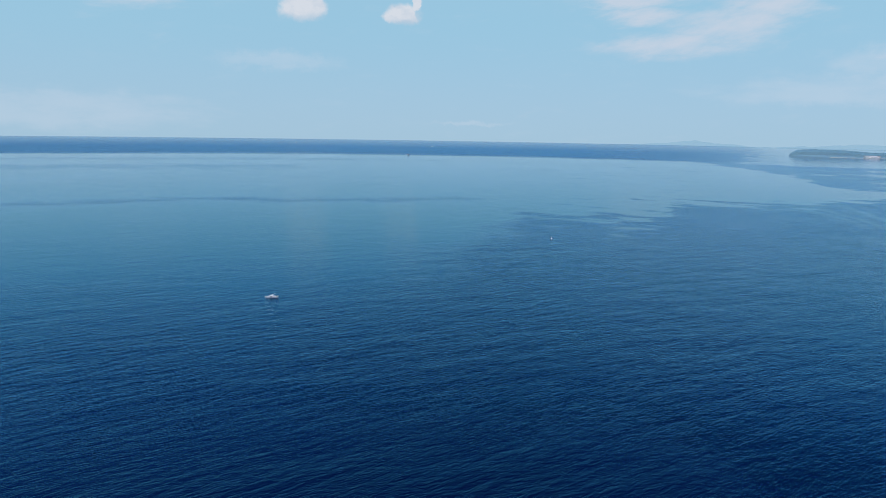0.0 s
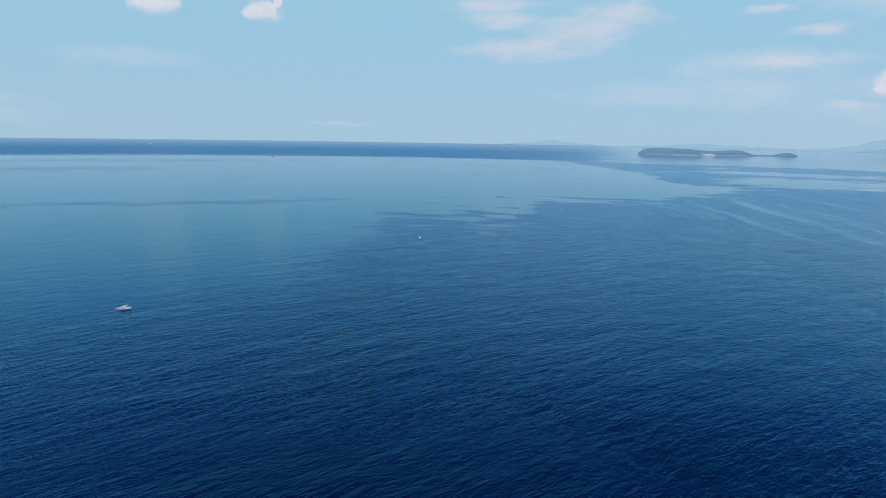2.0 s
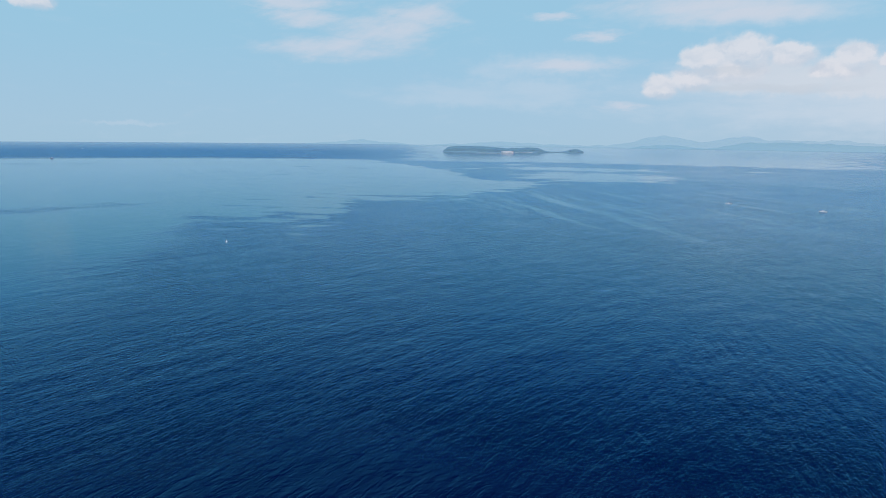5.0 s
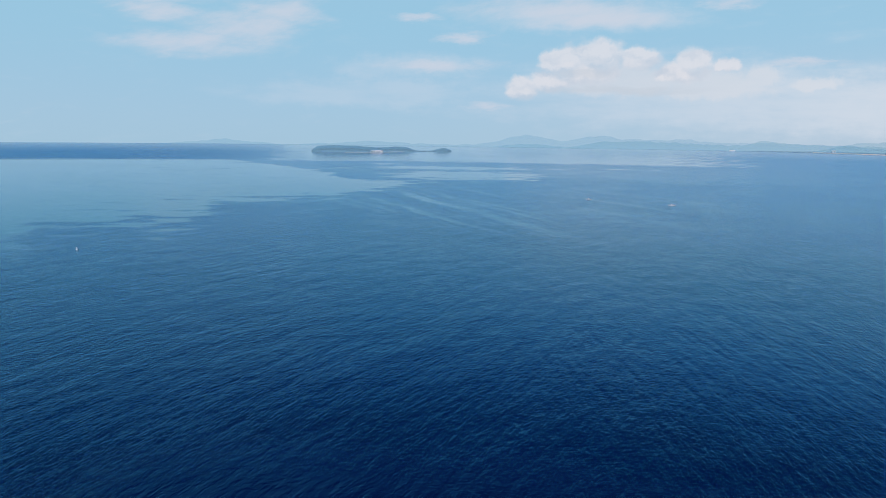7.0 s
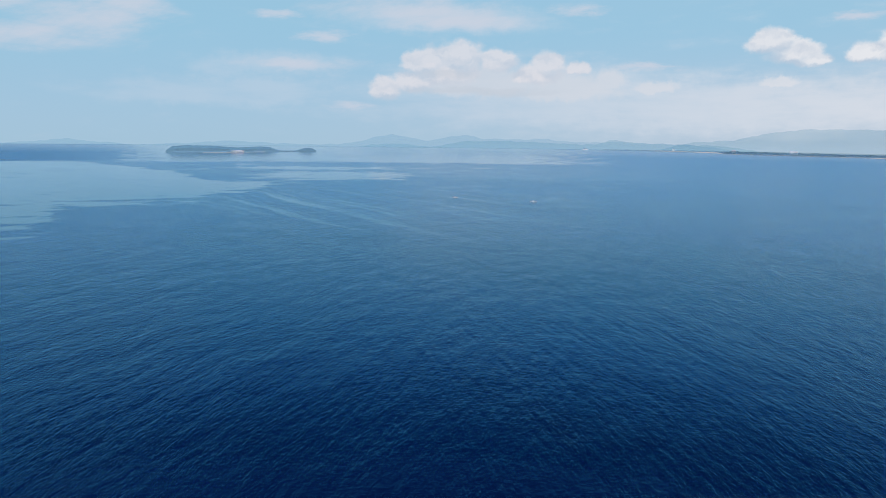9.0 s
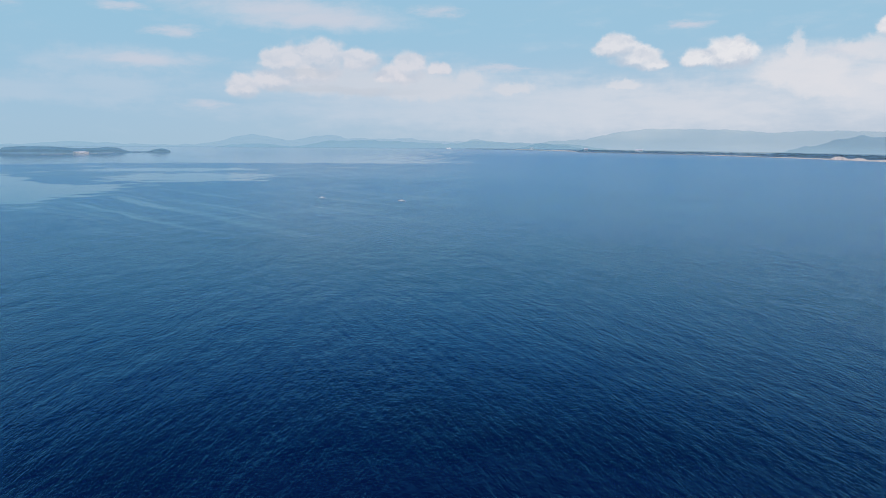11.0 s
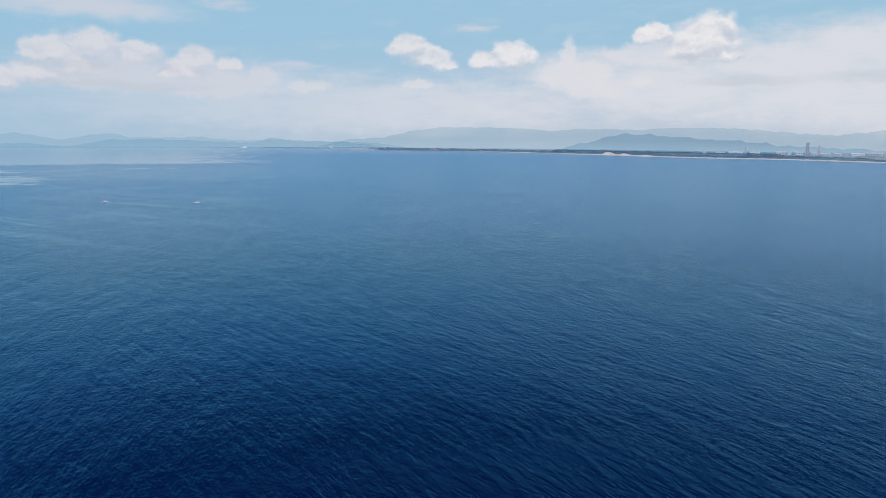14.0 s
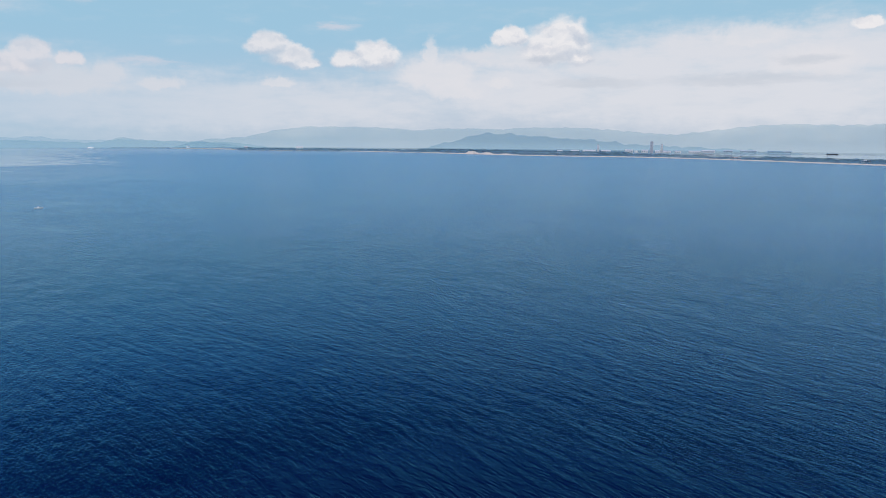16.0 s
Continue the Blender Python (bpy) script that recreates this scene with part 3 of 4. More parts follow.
# ---------------------------------------------------------------- coast: land, beach and woods
SHORE = [(60, 4900), (63, 4800), (66, 4600), (68.4, 4420), (68.9, 4180), (73.2, 4060), (77.6, 3960), (82.1, 3740), (87.2, 3465), (90.4, 3305), (94.9, 3205), (99.3, 3180), (102.2, 3130),
         (107.5, 2965), (112.4, 2776), (117.2, 2650), (124, 2480), (132, 2300)]


def shore_at(az):
    return float(np.interp(az, *np.array(SHORE).T))


def lagoon_depth(az, d):
    """Above 0 where the lagoon behind the beach lies."""
    near = np.interp(az, [100, 104, 108, 111, 117, 132], [4700, 4200, 3560, 3500, 3380, 3150])
    far = np.interp(az, [100, 104, 108, 111, 114, 117, 132], [4600, 4150, 4420, 4680, 4720, 4740, 4700])
    return np.minimum((d - near) / 60, (far - d) / 60)


def land_height(az, d):
    s = np.interp(az, *np.array(SHORE).T) + 6 * np.sin(az * 9) + 4 * np.sin(az * 23)
    inland = d - s
    h = np.clip(inland / 14, -1.5, 3.0) + np.clip((inland - 90) / 60, 0, 2.0)
    h = h + 0.5 * np.sin(az * 31 + d / 23) * (inland > 60)
    dune = 10.0 * np.exp(-((az - 87.5) / 0.35) ** 2) + 7.0 * np.exp(-((az - 88.6) / 0.4) ** 2) + 4 * np.exp(-((az - 90.1) / 0.5) ** 2)
    h = h + dune * np.clip(inland / 30, 0, 1) * np.clip(1.5 - inland / 160, 0, 1)
    wet = np.clip(lagoon_depth(az, d), 0, 1)
    return h * (1 - wet) - 2.5 * wet


def build_land():
    azs = np.arange(60, 131, 0.08)
    d0 = np.interp(azs, *np.array(SHORE).T)
    k = np.concatenate([np.linspace(-0.02, 0.06, 14)[:-1], np.linspace(0.06, 1, 44)])
    d = d0[None, :] + (4975 - d0)[None, :] * k[:, None]
    d[0] = d0 - 25
    a = np.broadcast_to(azs, d.shape)
    z = land_height(a, d)
    z[0] = -2.5
    rad = np.radians(a)
    pts = np.stack([d * np.sin(rad), d * np.cos(rad), z], -1)
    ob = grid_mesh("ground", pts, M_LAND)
    return tagged(ob, "flat scrubby coastal plain behind a long beach", "land", kind="structure")


build_land()


def build_beach():
    azs = np.arange(64, 131, 0.06)
    d0 = np.interp(azs, *np.array(SHORE).T) + 6 * np.sin(azs * 9) + 4 * np.sin(azs * 23)
    wide = np.interp(azs, [64, 68.4, 69, 77, 79, 81, 83, 84, 86.9, 88, 90, 94, 100, 131], [70, 60, 3, 6, 26, 34, 10, 40, 55, 60, 44, 38, 46, 50]) 
    wide = wide * (1 + 0.2 * rough_line(azs, 4, 6.0))
    rows = []
    for f in (0.0, 0.25, 0.5, 0.75, 1.0):
        d = d0 - 6 + (wide + 6) * f
        rows.append(np.stack([d * np.sin(np.radians(azs)), d * np.cos(np.radians(azs)), land_height(azs, d) + 0.35 - 0.6 * (f == 1.0)], -1))
    ob = grid_mesh("beach", np.stack(rows), M_SAND)
    return tagged(ob, "long narrow strip of pale sand along the shore", "beach", kind="structure")


build_beach()


def dune_bank(az, d, wide, high, seed):
    """A steep bare face of sand over the beach."""
    n, rows = 40, []
    u = np.linspace(-1, 1, n)
    tall = high * (1 - u ** 2) ** 0.7 * (0.85 + 0.15 * rough_line(u * 6, seed, 1.5))
    for f, back in ((0.0, 0), (0.55, 10), (0.95, 17), (1.0, 26), (0.6, 45), (-0.1, 70)):
        rows.append(np.stack([u * wide / 2, np.full(n, back) + 3 * rough_line(u * 9, seed + 1, 1.0), tall * f - 1.0 * (f < 0)], -1))
    ob = grid_mesh("sand_dune", np.stack(rows), M_SAND)
    ob.matrix_world = Matrix.Translation(polar(az, d, 1.2)) @ Matrix.Rotation(radians(-az), 4, "Z")
    return tagged(ob, "bare pale sand bank above the beach", "dune", group="sand banks on the shore", kind="thing")


for az_, wide_, high_ in ((87.3, 62, 15), (88.55, 60, 11), (89.9, 45, 6)):
    dune_bank(az_, shore_at(az_) + 22, wide_, high_, int(az_ * 10))


def crowns(x, y, size, seed):
    """The height, 0 to 1, of a closed canopy of round crowns about size metres apart."""
    best = np.zeros_like(x)
    ix, iy = np.floor(x / size), np.floor(y / size)

    def hashed(i, j, k):
        v = np.sin(i * 127.1 + j * 311.7 + k * 74.7 + seed) * 43758.5453
        return v - np.floor(v)

    for di in (-1, 0, 1):
        for dj in (-1, 0, 1):
            i, j = ix + di, iy + dj
            px, py = (i + hashed(i, j, 1)) * size, (j + hashed(i, j, 2)) * size
            r = size * (0.65 + 0.45 * hashed(i, j, 3))
            dome = np.sqrt(np.clip(1 - ((x - px) ** 2 + (y - py) ** 2) / r ** 2, 0, 1))
            best = np.maximum(best, dome * (0.6 + 0.4 * hashed(i, j, 4)))
    return best


def canopy(azs, front, backs, ground, tall, seed, size=9.0):
    """The points of one sheet of woods: front, the distance of its near edge; ground and tall, heights by az and distance behind the edge."""
    rows = []
    for k, back in enumerate(backs):
        d = front + back
        x, y = d * np.sin(np.radians(azs)), d * np.cos(np.radians(azs))
        rim = 0.0 if k in (0, len(backs) - 1) else 1.0
        z = ground(azs, back) + rim * tall * (0.74 + 0.26 * crowns(x, y, size, seed)) - 0.8 * (1 - rim)
        rows.append(np.stack([x, y, z], -1))
    return np.stack(rows)


def sheets(name, label, grids):
    """Several sheets of woods as one mesh."""
    vs, fs, n = [], [], 0
    for pts in grids:
        r, c, _ = pts.shape
        i = np.arange(r * c).reshape(r, c) + n
        vs.append(pts.reshape(-1, 3))
        fs.append(np.stack([i[:-1, :-1], i[:-1, 1:], i[1:, 1:], i[1:, :-1]], -1).reshape(-1, 4))
        n += r * c
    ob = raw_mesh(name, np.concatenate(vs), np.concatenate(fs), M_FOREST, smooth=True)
    return tagged(ob, label, "woods", kind="stuff")


def shore_woods():
    belts = [  # az from, to, setback from the shore, depth, height
        (68.85, 76.9, 10, 90, 12), (76.5, 83.9, 45, 110, 9.5), (83.5, 91.3, 85, 120, 7), (91, 97.5, 60, 110, 5.5), (97.0, 105.8, 62, 150, 8.5),
        (105.5, 109.3, 60, 90, 6), (109.0, 114.3, 62, 150, 11), (114, 131, 62, 160, 10), (83, 100, 420, 260, 8)]
    grids = []
    for n, (a0, a1, setback, deep, high) in enumerate(belts):
        azs = np.arange(a0, a1, 0.045)
        edge = np.clip(np.minimum((azs - a0) / 0.6, (a1 - azs) / 0.6) + 0.15, 0, 1)
        front = np.interp(azs, *np.array(SHORE).T) + setback + 7 * rough_line(azs, n, 11.0)
        tall = high * edge * (0.95 + 0.22 * rough_line(azs, n + 30, 5.0))
        grids.append(canopy(azs, front, np.linspace(0, deep, int(deep / 5)), lambda a, back, f=front: land_height(a, f + back), tall, n))
    return sheets("coastal_woods", "dark belt of low trees behind the beach", grids)


shore_woods()

# ---------------------------------------------------------------- the wooded island
ISLAND = [(25.9, 0), (26.0, 3), (26.25, 19), (27.2, 26), (28.4, 26), (29.45, 25), (29.9, 20), (31.0, 16), (31.7, 16), (32.85, 18.5), (33.6, 16), (34.0, 7), (34.3, 2.6), (35.6, 2.2),
          (35.95, 9), (36.4, 13), (36.8, 12), (37.2, 0)]


def island_line(az):
    return np.interp(az, [25.9, 29, 31, 32.6, 34.4, 37.2], [3055, 3025, 3060, 3190, 3245, 3335])


def build_island():
    azs = np.arange(25.9, 37.21, 0.04)
    top = profile(ISLAND, azs) * 0.62 + 0.6
    rows = []
    for back, f in ((-6, -0.3), (0, 0.05), (12, 0.35), (30, 0.8), (55, 1.0), (85, 0.95), (115, 0.5), (135, -0.3)):
        d = island_line(azs) + back + 4 * rough_line(azs, 3, 8.0)
        z = top * f * (1 + 0.15 * rough_line(azs + back, 8, 10.0)) - 1.5 * (f < 0)
        rows.append(np.stack([d * np.sin(np.radians(azs)), d * np.cos(np.radians(azs)), z], -1))
    ob = grid_mesh("island", np.stack(rows), M_ROCK)
    tagged(ob, "low rocky island under dark woods", "island", kind="thing")
    trees = np.arange(25.96, 37.16, 0.035)
    full = profile(ISLAND, trees)

    def floor_at(azs_, back):
        f = np.interp(back, [0, 4, 12, 30, 55, 85, 115, 130], [0.0, 0.15, 0.35, 0.8, 1.0, 0.95, 0.5, 0.0])
        return full * 0.6 * f

    grid = canopy(trees, island_line(trees) + 4 + 3 * rough_line(trees, 6, 8.0), np.linspace(0, 122, 32), floor_at, np.minimum(12.0, full * 0.62), 40, 10.0)
    sheets("island_woods", "dense dark woods over the whole island", [grid])


build_island()


def island_beach():
    azs = np.arange(28.6, 33.2, 0.04)
    wide = np.interp(azs, [28.6, 29.2, 30.9, 31.6, 32.4, 33.2], [0.2, 0.6, 1.0, 2.5, 0.6, 0.2])
    rows = []
    for f in (0.0, 0.5, 1.0):
        d = island_line(azs) - 5 - 3 * (1 - f) + wide * f
        rows.append(np.stack([d * np.sin(np.radians(azs)), d * np.cos(np.radians(azs)), np.full_like(azs, -0.3 + 0.7 * f)], -1))
    return tagged(grid_mesh("island_beach", np.stack(rows), M_SAND), "thin strip of pale sand below the island woods", "beach", kind="structure")


island_beach()

# ---------------------------------------------------------------- boats


def thing(name, label, category, group=""):
    return tagged(new(name), label, category, group)


def hull_mesh(n, beam, sheer, draft, rake=0.9):
    """A planing hull of length n along +x, its waterline at z 0."""
    sections = []
    for k in np.linspace(0, 1, 14):
        x = -n / 2 + n * k
        full = (1 - max(0.0, (k - 0.45) / 0.55) ** 2.1) * (0.92 + 0.08 * min(1, k * 4))
        b = max(0.02, beam / 2 * full)
        top = sheer * (1 + 0.55 * k ** 2.2)
        keel = -draft * (1 - k ** 5)
        push = rake * k ** 3
        sections.append([(x + push, b, top), (x + push * 0.8, b * 0.98, top * 0.55), (x + push * 0.3, b * 0.82, 0.02), (x, 0.0, keel),
                         (x + push * 0.3, -b * 0.82, 0.02), (x + push * 0.8, -b * 0.98, top * 0.55), (x + push, -b, top), (x + push, 0.0, top + 0.04)])
    return loft(sections)


def side_stripe(n, beam, sheer, side):
    """A rubbing strake along one side of the hull."""
    bm = bmesh.new()
    rows = []
    for k in np.linspace(0.02, 0.93, 12):
        x = -n / 2 + n * k + 0.9 * 0.9 * k ** 3
        b = beam / 2 * (1 - max(0.0, (k - 0.45) / 0.55) ** 2.1) * (0.92 + 0.08 * min(1, k * 4)) + 0.02
        top = sheer * (1 + 0.55 * k ** 2.2)
        rows.append([(x, side * b, top - 0.22), (x, side * (b + 0.03), top - 0.17), (x, side * b, top - 0.10), (x, side * (b - 0.05), top - 0.16)])
    bm.free()
    return loft(rows)


def cabin_boat(label, n=7.0, group="", outriggers=True):
    boat = thing("motor_boat", label, "boat", group)
    beam, sheer = n * 0.36, n * 0.10
    part("hull", hull_mesh(n, beam, sheer, n * 0.06), M_GEL, boat, "glossy white hull", smooth=False)
    for side in (1, -1):
        part("strake", side_stripe(n, beam, sheer, side), M_NAVY, boat, "navy rubbing strake")
    deck_z = sheer * 1.06
    part("cockpit_sole", box(n * 0.32, beam * 0.74, 0.05, -n * 0.28, 0, deck_z - 0.01, bevel=0.01), M_DECK, boat)
    cab = part("cabin", box(n * 0.33, beam * 0.72, n * 0.115, n * 0.08, 0, deck_z - 0.05, bevel=0.06, taper=0.84), M_GEL, boat)
    part("windscreen", box(0.05, beam * 0.54, n * 0.07, n * 0.238, 0, deck_z + n * 0.03, bevel=0.01), M_GLASS, cab, "dark front windscreen")
    for side in (1, -1):
        part("side_window", box(n * 0.2, 0.04, n * 0.055, n * 0.07, side * beam * 0.338, deck_z + n * 0.03, bevel=0.01), M_GLASS, cab, "dark side window")
    part("hardtop", box(n * 0.40, beam * 0.70, 0.09, n * 0.03, 0, deck_z + n * 0.115, bevel=0.04), M_GEL, boat)
    fly = part("flybridge", box(n * 0.16, beam * 0.5, n * 0.05, n * 0.02, 0, deck_z + n * 0.128, bevel=0.04, taper=0.9), M_GEL, boat)
    part("seat", box(n * 0.06, beam * 0.36, n * 0.05, -n * 0.10, 0, deck_z + n * 0.128, bevel=0.02), M_NAVY, fly, "navy helm seat")
    top_z = deck_z + n * 0.128
    for side in (1, -1):
        part("canopy_post", tube((-n * 0.14, side * beam * 0.3, deck_z), (-n * 0.14, side * beam * 0.3, deck_z + n * 0.115), 0.025), M_STEEL, boat)
        part("bow_rail", tube((n * 0.12, side * beam * 0.42, sheer * 1.55), (n * 0.50, side * beam * 0.05, sheer * 2.0), 0.022), M_STEEL, boat)
        for k in (0.18, 0.30, 0.42):
            part("stanchion", tube((n * k, side * beam * 0.40 * (1 - (k - 0.18) * 2.2), sheer * 1.2), (n * k, side * beam * 0.40 * (1 - (k - 0.18) * 2.2), sheer * 1.75), 0.018), M_STEEL, boat)
        if outriggers:
            part("outrigger", tube((-n * 0.02, side * beam * 0.34, top_z), (-n * 0.38, side * beam * 0.62, top_z + n * 0.24), 0.035, 0.012), M_GEL, boat, "white fishing outrigger pole")
        part("side_bench", box(n * 0.22, 0.35, 0.38, -n * 0.26, side * beam * 0.27, deck_z, bevel=0.03), M_GEL, boat)
    part("mast", tube((-n * 0.05, 0, top_z), (-n * 0.09, 0, top_z + n * 0.16), 0.05, 0.025), M_GEL, boat)
    part("radar", box(0.5, 0.5, 0.16, -n * 0.07, 0, top_z + n * 0.08, bevel=0.05), M_GEL, boat)
    for y in (0.32, -0.32):
        motor = part("outboard", box(0.55, 0.42, 0.75, -n * 0.5 - 0.25, y * 1.2, sheer * 0.6, bevel=0.1, taper=0.85), M_ENGINE, boat, "pale grey outboard motor")
        part("leg", box(0.22, 0.14, 0.9, -n * 0.5 - 0.28, y * 1.2, sheer * 0.6 - 0.85, bevel=0.03), M_ENGINE, motor)
    return boat


def open_boat(label, n=7.5, group="", canopy=True):
    boat = thing("open_boat", label, "boat", group)
    beam, sheer = n * 0.30, n * 0.085
    part("hull", hull_mesh(n, beam, sheer, n * 0.05), M_GEL, boat, "white hull")
    for side in (1, -1):
        part("strake", side_stripe(n, beam, sheer, side), M_GEL, boat)
    z = sheer * 1.06
    part("cockpit_sole", box(n * 0.5, beam * 0.7, 0.05, -n * 0.16, 0, z - 0.01, bevel=0.01), M_DECK, boat)
    desk = part("console", box(1.5, 1.2, 1.0, n * 0.06, 0, z, bevel=0.1, taper=0.75), M_GEL, boat)
    part("windscreen", box(0.04, 0.7, 0.4, n * 0.06 + 0.2, 0, z + 1.0, bevel=0.01), M_GLASS, desk)
    if canopy:
        part("canopy", box(n * 0.26, beam * 0.74, 0.1, n * 0.02, 0, z + 1.25, bevel=0.04), M_GEL, boat, "white canopy top")
        for x in (-0.08, 0.12):
            for side in (1, -1):
                part("canopy_post", tube((n * x, side * beam * 0.30, z), (n * x, side * beam * 0.30, z + 1.28), 0.03), M_STEEL, boat)
    part("bench", box(0.5, beam * 0.6, 0.5, -n * 0.22, 0, z, bevel=0.04), M_DECK, boat)
    motor = part("outboard", box(0.6, 0.45, 0.8, -n * 0.5 - 0.28, 0, sheer * 0.7, bevel=0.1, taper=0.85), M_ENGINE, boat, "pale grey outboard motor")
    part("leg", box(0.22, 0.14, 0.9, -n * 0.5 - 0.3, 0, sheer * 0.7 - 0.85, bevel=0.03), M_ENGINE, motor)
    return boat


def moor(ob, az, d, bow, z=0.0):
    """Puts a boat at az and d, its bow at the heading bow."""
    p = polar(az, d, z)
    ob.matrix_world = Matrix.Translation(p) @ Matrix.Rotation(radians(90 - bow), 4, "Z")


moor(cabin_boat("white sport fishing boat with cabin and outriggers on calm sea", 5.0), -14.00, 337.9, -104 + 10)
moor(open_boat("small white open motor boat on the dark blue sea", 5.6, "small boats out at sea"), 48.06, 922, 48 - 80)
moor(open_boat("white open boat with canopy, low in the water", 7.0, "small boats out at sea"), 54.36, 880, 54 - 95)
moor(cabin_boat("far white cabin boat near the pale slick", 9.5, "small boats out at sea", False), -2.96, 2204, 80)
moor(cabin_boat("tiny white boat near the horizon", 9.0, "small boats out at sea", False), -1.0, 3290, 60)
moor(cabin_boat("tiny white boat on the dark horizon strip", 9.0, "small boats out at sea", False), -11.87, 3650, 100)


def buoy(label):
    b = thing("buoy", label, "buoy")
    bm = bmesh.new()
    bmesh.ops.create_uvsphere(bm, u_segments=16, v_segments=10, radius=0.55)
    for v in bm.verts:
        v.co.z *= 0.7
    part("float", bm, M_GEL, b, smooth=True)
    part("staff", tube((0, 0, 0.4), (0, 0, 1.1), 0.05, 0.03), M_STEEL, b)
    part("top_mark", box(0.3, 0.3, 0.3, 0, 0, 1.0, bevel=0.08), M_GEL, b)
    return b


moor(buoy("small white buoy afloat on the open sea"), 8.88, 536, 0, 0.1)


def ferry(label, n=34.0):
    s = thing("ferry", label, "ship")
    part("hull", hull_mesh(n, n * 0.24, n * 0.10, n * 0.05, rake=3.0), M_GEL, s, "white ship hull")
    house = part("deckhouse", box(n * 0.58, n * 0.19, n * 0.09, -n * 0.06, 0, n * 0.105, bevel=0.3), M_GEL, s)
    for side in (1, -1):
        for k in range(8):
            part("cabin_window", box(n * 0.04, 0.1, n * 0.03, -n * 0.30 + n * 0.062 * k, side * n * 0.0955, n * 0.14, bevel=0.03), M_GLASS, house, "dark cabin window")
    part("bridge", box(n * 0.2, n * 0.16, n * 0.06, n * 0.12, 0, n * 0.195, bevel=0.3, taper=0.9), M_GEL, s)
    part("funnel", box(n * 0.07, n * 0.06, n * 0.08, -n * 0.16, 0, n * 0.195, bevel=0.2, taper=0.85), M_NAVY, s)
    part("mast", tube((n * 0.08, 0, n * 0.25), (n * 0.07, 0, n * 0.36), 0.25, 0.1), M_STEEL, s)
    return s


moor(ferry("white ferry far off before the hazy shore"), 58.62, 4770, 58.6 + 84)


def barge(label, n=60.0):
    s = thing("barge", label, "ship")
    part("hull", box(n, n * 0.22, 5.0, 0, 0, -1.5, bevel=0.8), M_HULL, s, "dark steel hull")
    part("hatch", box(n * 0.6, n * 0.16, 1.6, n * 0.05, 0, 3.49, bevel=0.2), M_HULL, s)
    part("wheelhouse", box(n * 0.12, n * 0.16, 6.0, -n * 0.38, 0, 3.49, bevel=0.3), M_CONCRETE, s)
    part("mast", tube((n * 0.3, 0, 3.4), (n * 0.3, 0, 10), 0.3, 0.15), M_STEEL, s)
    return s


moor(barge("dark barge lying in the lagoon behind the beach"), 113.9, 4560, 113.9 + 86)

# ---------------------------------------------------------------- buildings on the coast


def stand(ob, az, d, turn=0.0, sink=0.3):
    z = float(land_height(np.array(az), np.array(d)))
    ob.matrix_world = Matrix.Translation(polar(az, d, max(z, 0.5) - sink)) @ Matrix.Rotation(radians(-az + turn), 4, "Z")


def tower(label, wide, deep, high, mat):
    b = thing("tower_block", label, "building", "buildings of the coastal town")
    part("wall", box(wide, deep, high, bevel=0.3), mat, b)
    for k in range(int(high / 4.0)):
        z = 2.5 + 4.0 * k
        part("window_band", box(wide * 0.9, deep + 0.3, 1.1, 0, 0, z), M_DARKGLASS, b, "dark window band")
    part("roof", box(wide * 0.6, deep * 0.6, 4.0, 0, 0, high - 0.1, bevel=0.3), M_CONCRETE, b)
    return b


def shed(label, wide, deep, high, wall, roof, pitch=0.22):
    b = thing("shed_building", label, "building", "buildings of the coastal town")
    part("wall", box(wide, deep, high, bevel=0.1), wall, b)
    w2, d2, r = wide / 2 + 0.6, deep / 2 + 0.6, deep * pitch
    sections = [[(x, -d2, high), (x, 0, high + r), (x, d2, high), (x, 0, high - 0.02)] for x in (-w2, w2)]
    part("roof", loft(sections), roof, b)
    n = max(2, int(wide / 9))
    for k in range(n):
        part("window", box(wide / n * 0.5, 0.2, high * 0.3, -wide / 2 + wide / n * (k + 0.5), -deep / 2 - 0.05, high * 0.4), M_DARKGLASS, b)
    part("door", box(min(6.0, wide * 0.1), 0.25, high * 0.6, wide * 0.3, -deep / 2 - 0.08, 0.2), M_CONCRETE, b)
    return b


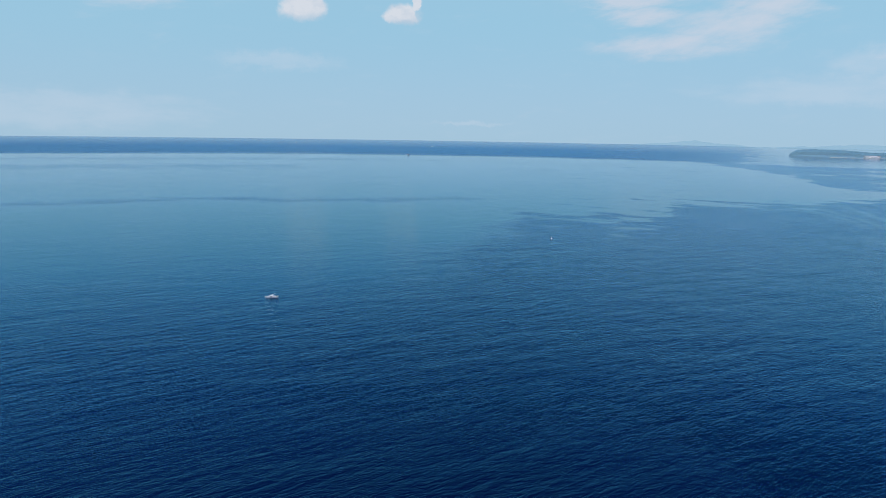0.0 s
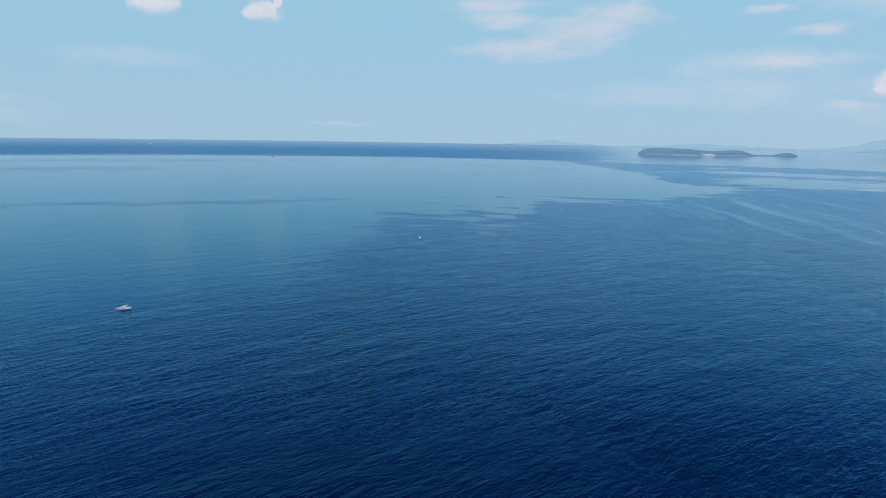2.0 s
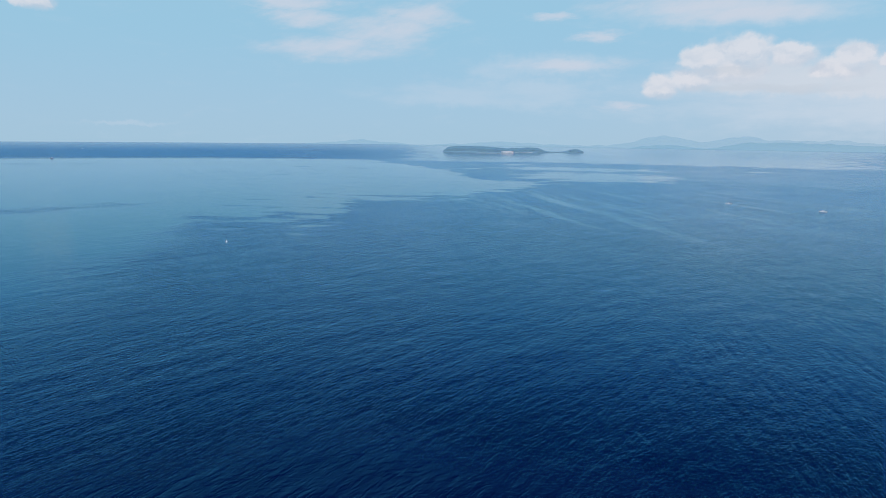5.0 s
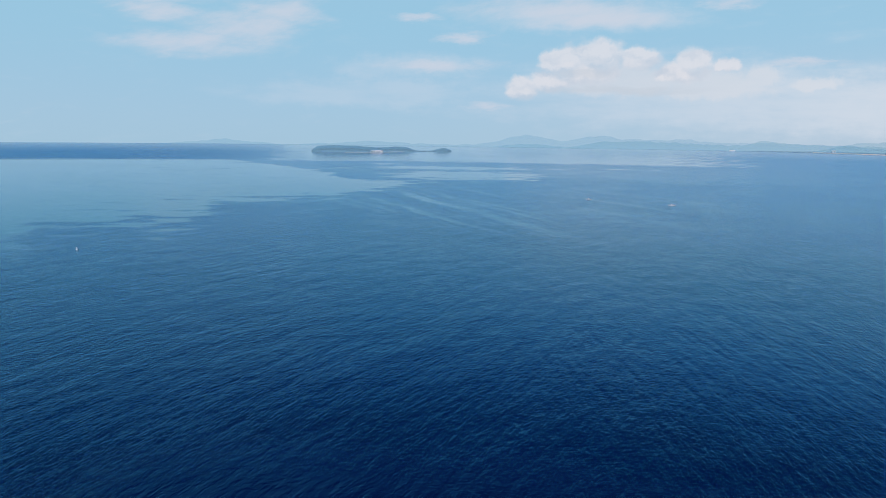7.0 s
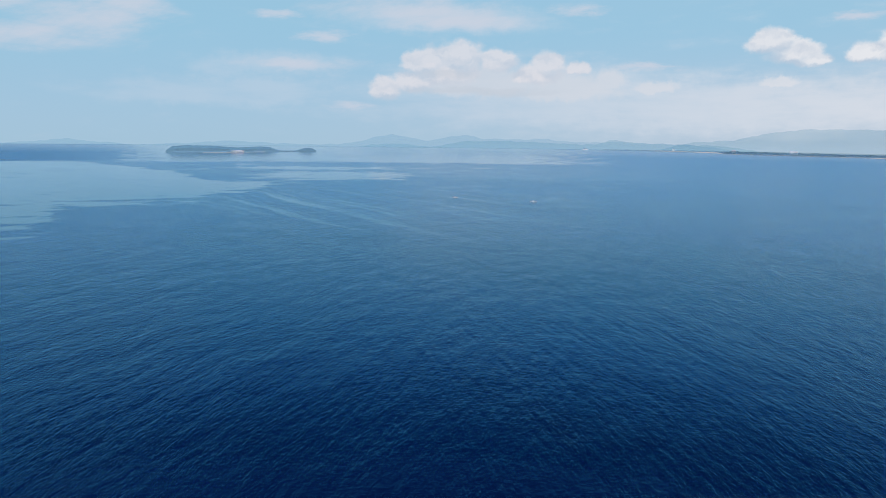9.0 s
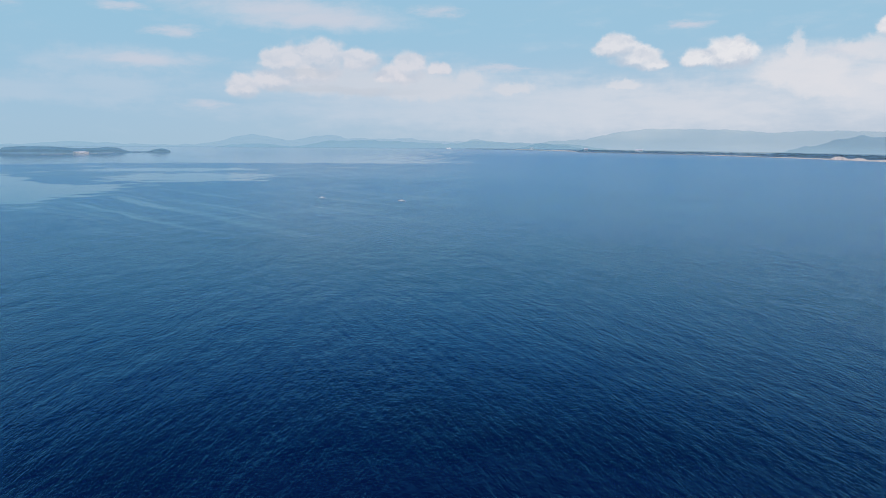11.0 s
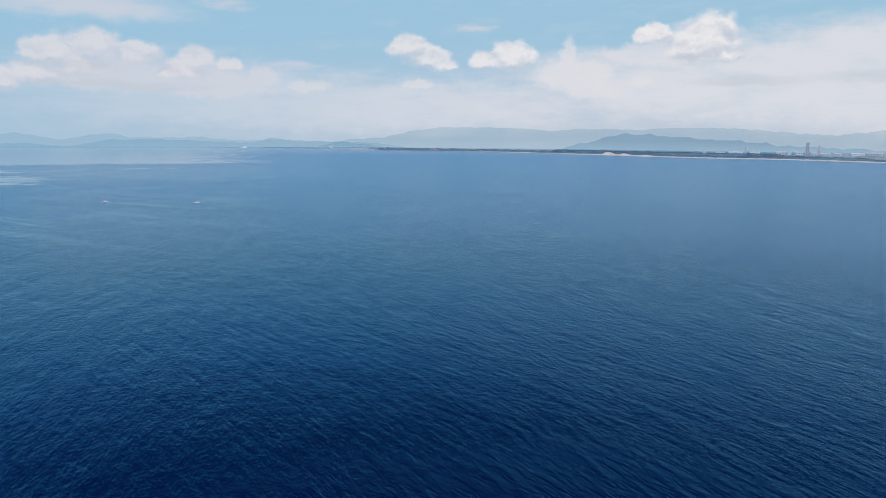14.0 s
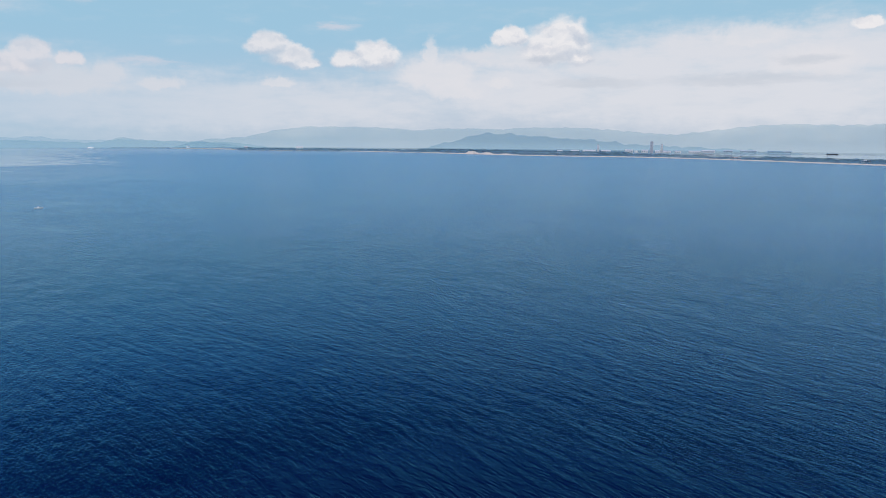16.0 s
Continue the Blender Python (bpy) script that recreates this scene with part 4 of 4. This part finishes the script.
# tower walls take paler materials in place of the haze over the town
stand(tower("tall grey-blue tower block above the town", 17, 16, 60, M_ROOF), 101.45, 4090)
stand(tower("pale hazy tower block beside a taller one", 13, 13, 46, M_WALL), 102.2, 4130)
stand(tower("slim pale tower block in the haze", 12, 12, 38, M_WALL), 97.4, 4130)
for az_, d_, wide_, deep_, high_, wall_, roof_, label_ in (
        (96.7, 4060, 70, 24, 7, M_WALL, M_ROOF, "long low white shed under a pale metal roof"),
        (98.0, 4110, 50, 20, 8, M_WALL, M_ROOF, "pale shed with a pale roof"),
        (99.75, 4080, 42, 22, 11, M_WALL, M_ROOF, "bright white warehouse in the town"),
        (100.3, 4060, 18, 14, 8, M_WALL, M_ROOF, "white house under a pale roof"),
        (100.95, 4050, 34, 20, 12, M_WALL, M_ROOF, "bright white warehouse below the tower"),
        (101.9, 4040, 26, 18, 10, M_WALL, M_ROOF, "small white hall near the towers"),
        (102.6, 4070, 40, 20, 7, M_WALL, M_ROOF, "low pale house near the towers"),
        (103.4, 4020, 30, 18, 9, M_WALL, M_ROOF, "white hall beside the lagoon"),
        (95.6, 4080, 45, 18, 6, M_WALL, M_ROOF, "low white shed beyond the dunes"),
        (94.4, 4050, 30, 16, 6, M_WALL, M_ROOF, "low pale house beyond the dunes"),
        (104.6, 4060, 60, 20, 9, M_WALL, M_ROOF, "long pale hall with white roof"),
        (105.6, 4290, 70, 22, 10, M_WALL, M_ROOF, "long white hall at the lagoon's edge"),
        # grey sheds given white walls, so that the colour stands in for haze
        (107.0, 4480, 50, 20, 9, M_WALL, M_ROOF, "low pale building across the lagoon"),
        (108.4, 4550, 90, 24, 8, M_WALL, M_ROOF, "long pale shed across the lagoon"),
        (110.5, 4720, 130, 24, 5, M_WALL, M_ROOF, "long pale quay shed across the lagoon"),
        (107.45, 3060, 14, 10, 5, M_WALL, M_TILE, "white beach house among the trees"),
        (107.75, 3056, 10, 8, 5, M_WALL, M_ROOF, "small white beach house"),
        (107.15, 3062, 12, 9, 4, M_WALL, M_TILE, "low white beach house with tiled roof"),
        (115.75, 2830, 16, 10, 8, M_WALL, M_ROOF, "white house on the wooded beach ridge"),
        (116.1, 2825, 9, 8, 5, M_WALL, M_TILE, "small white house on the beach ridge"),
        (69.55, 4330, 20, 14, 14, M_CONCRETE, M_ROOF, "grey building above the trees of the point"),
        (73.6, 4300, 40, 16, 13, M_WALL, M_ROOF, "pale building behind the coastal trees"),
        (65.3, 4740, 18, 12, 12, M_WALL, M_ROOF, "white building on the far spit")):
    stand(shed(label_, wide_, deep_, high_, wall_, roof_), az_, d_, (az_ * 37) % 16 - 8)


def island_house():
    b = shed("white house under a pale roof on the island's shore", 44, 12, 5.5, M_WALL, M_ROOF)
    b.matrix_world = Matrix.Translation(polar(31.03, float(island_line(31.03)) + 6, 1.0)) @ Matrix.Rotation(radians(-31), 4, "Z")
    hut = shed("small tiled hut beside the island house", 12, 9, 4, M_WALL, M_TILE)
    hut.matrix_world = Matrix.Translation(polar(31.5, float(island_line(31.5)) + 5, 0.9)) @ Matrix.Rotation(radians(-28), 4, "Z")


island_house()
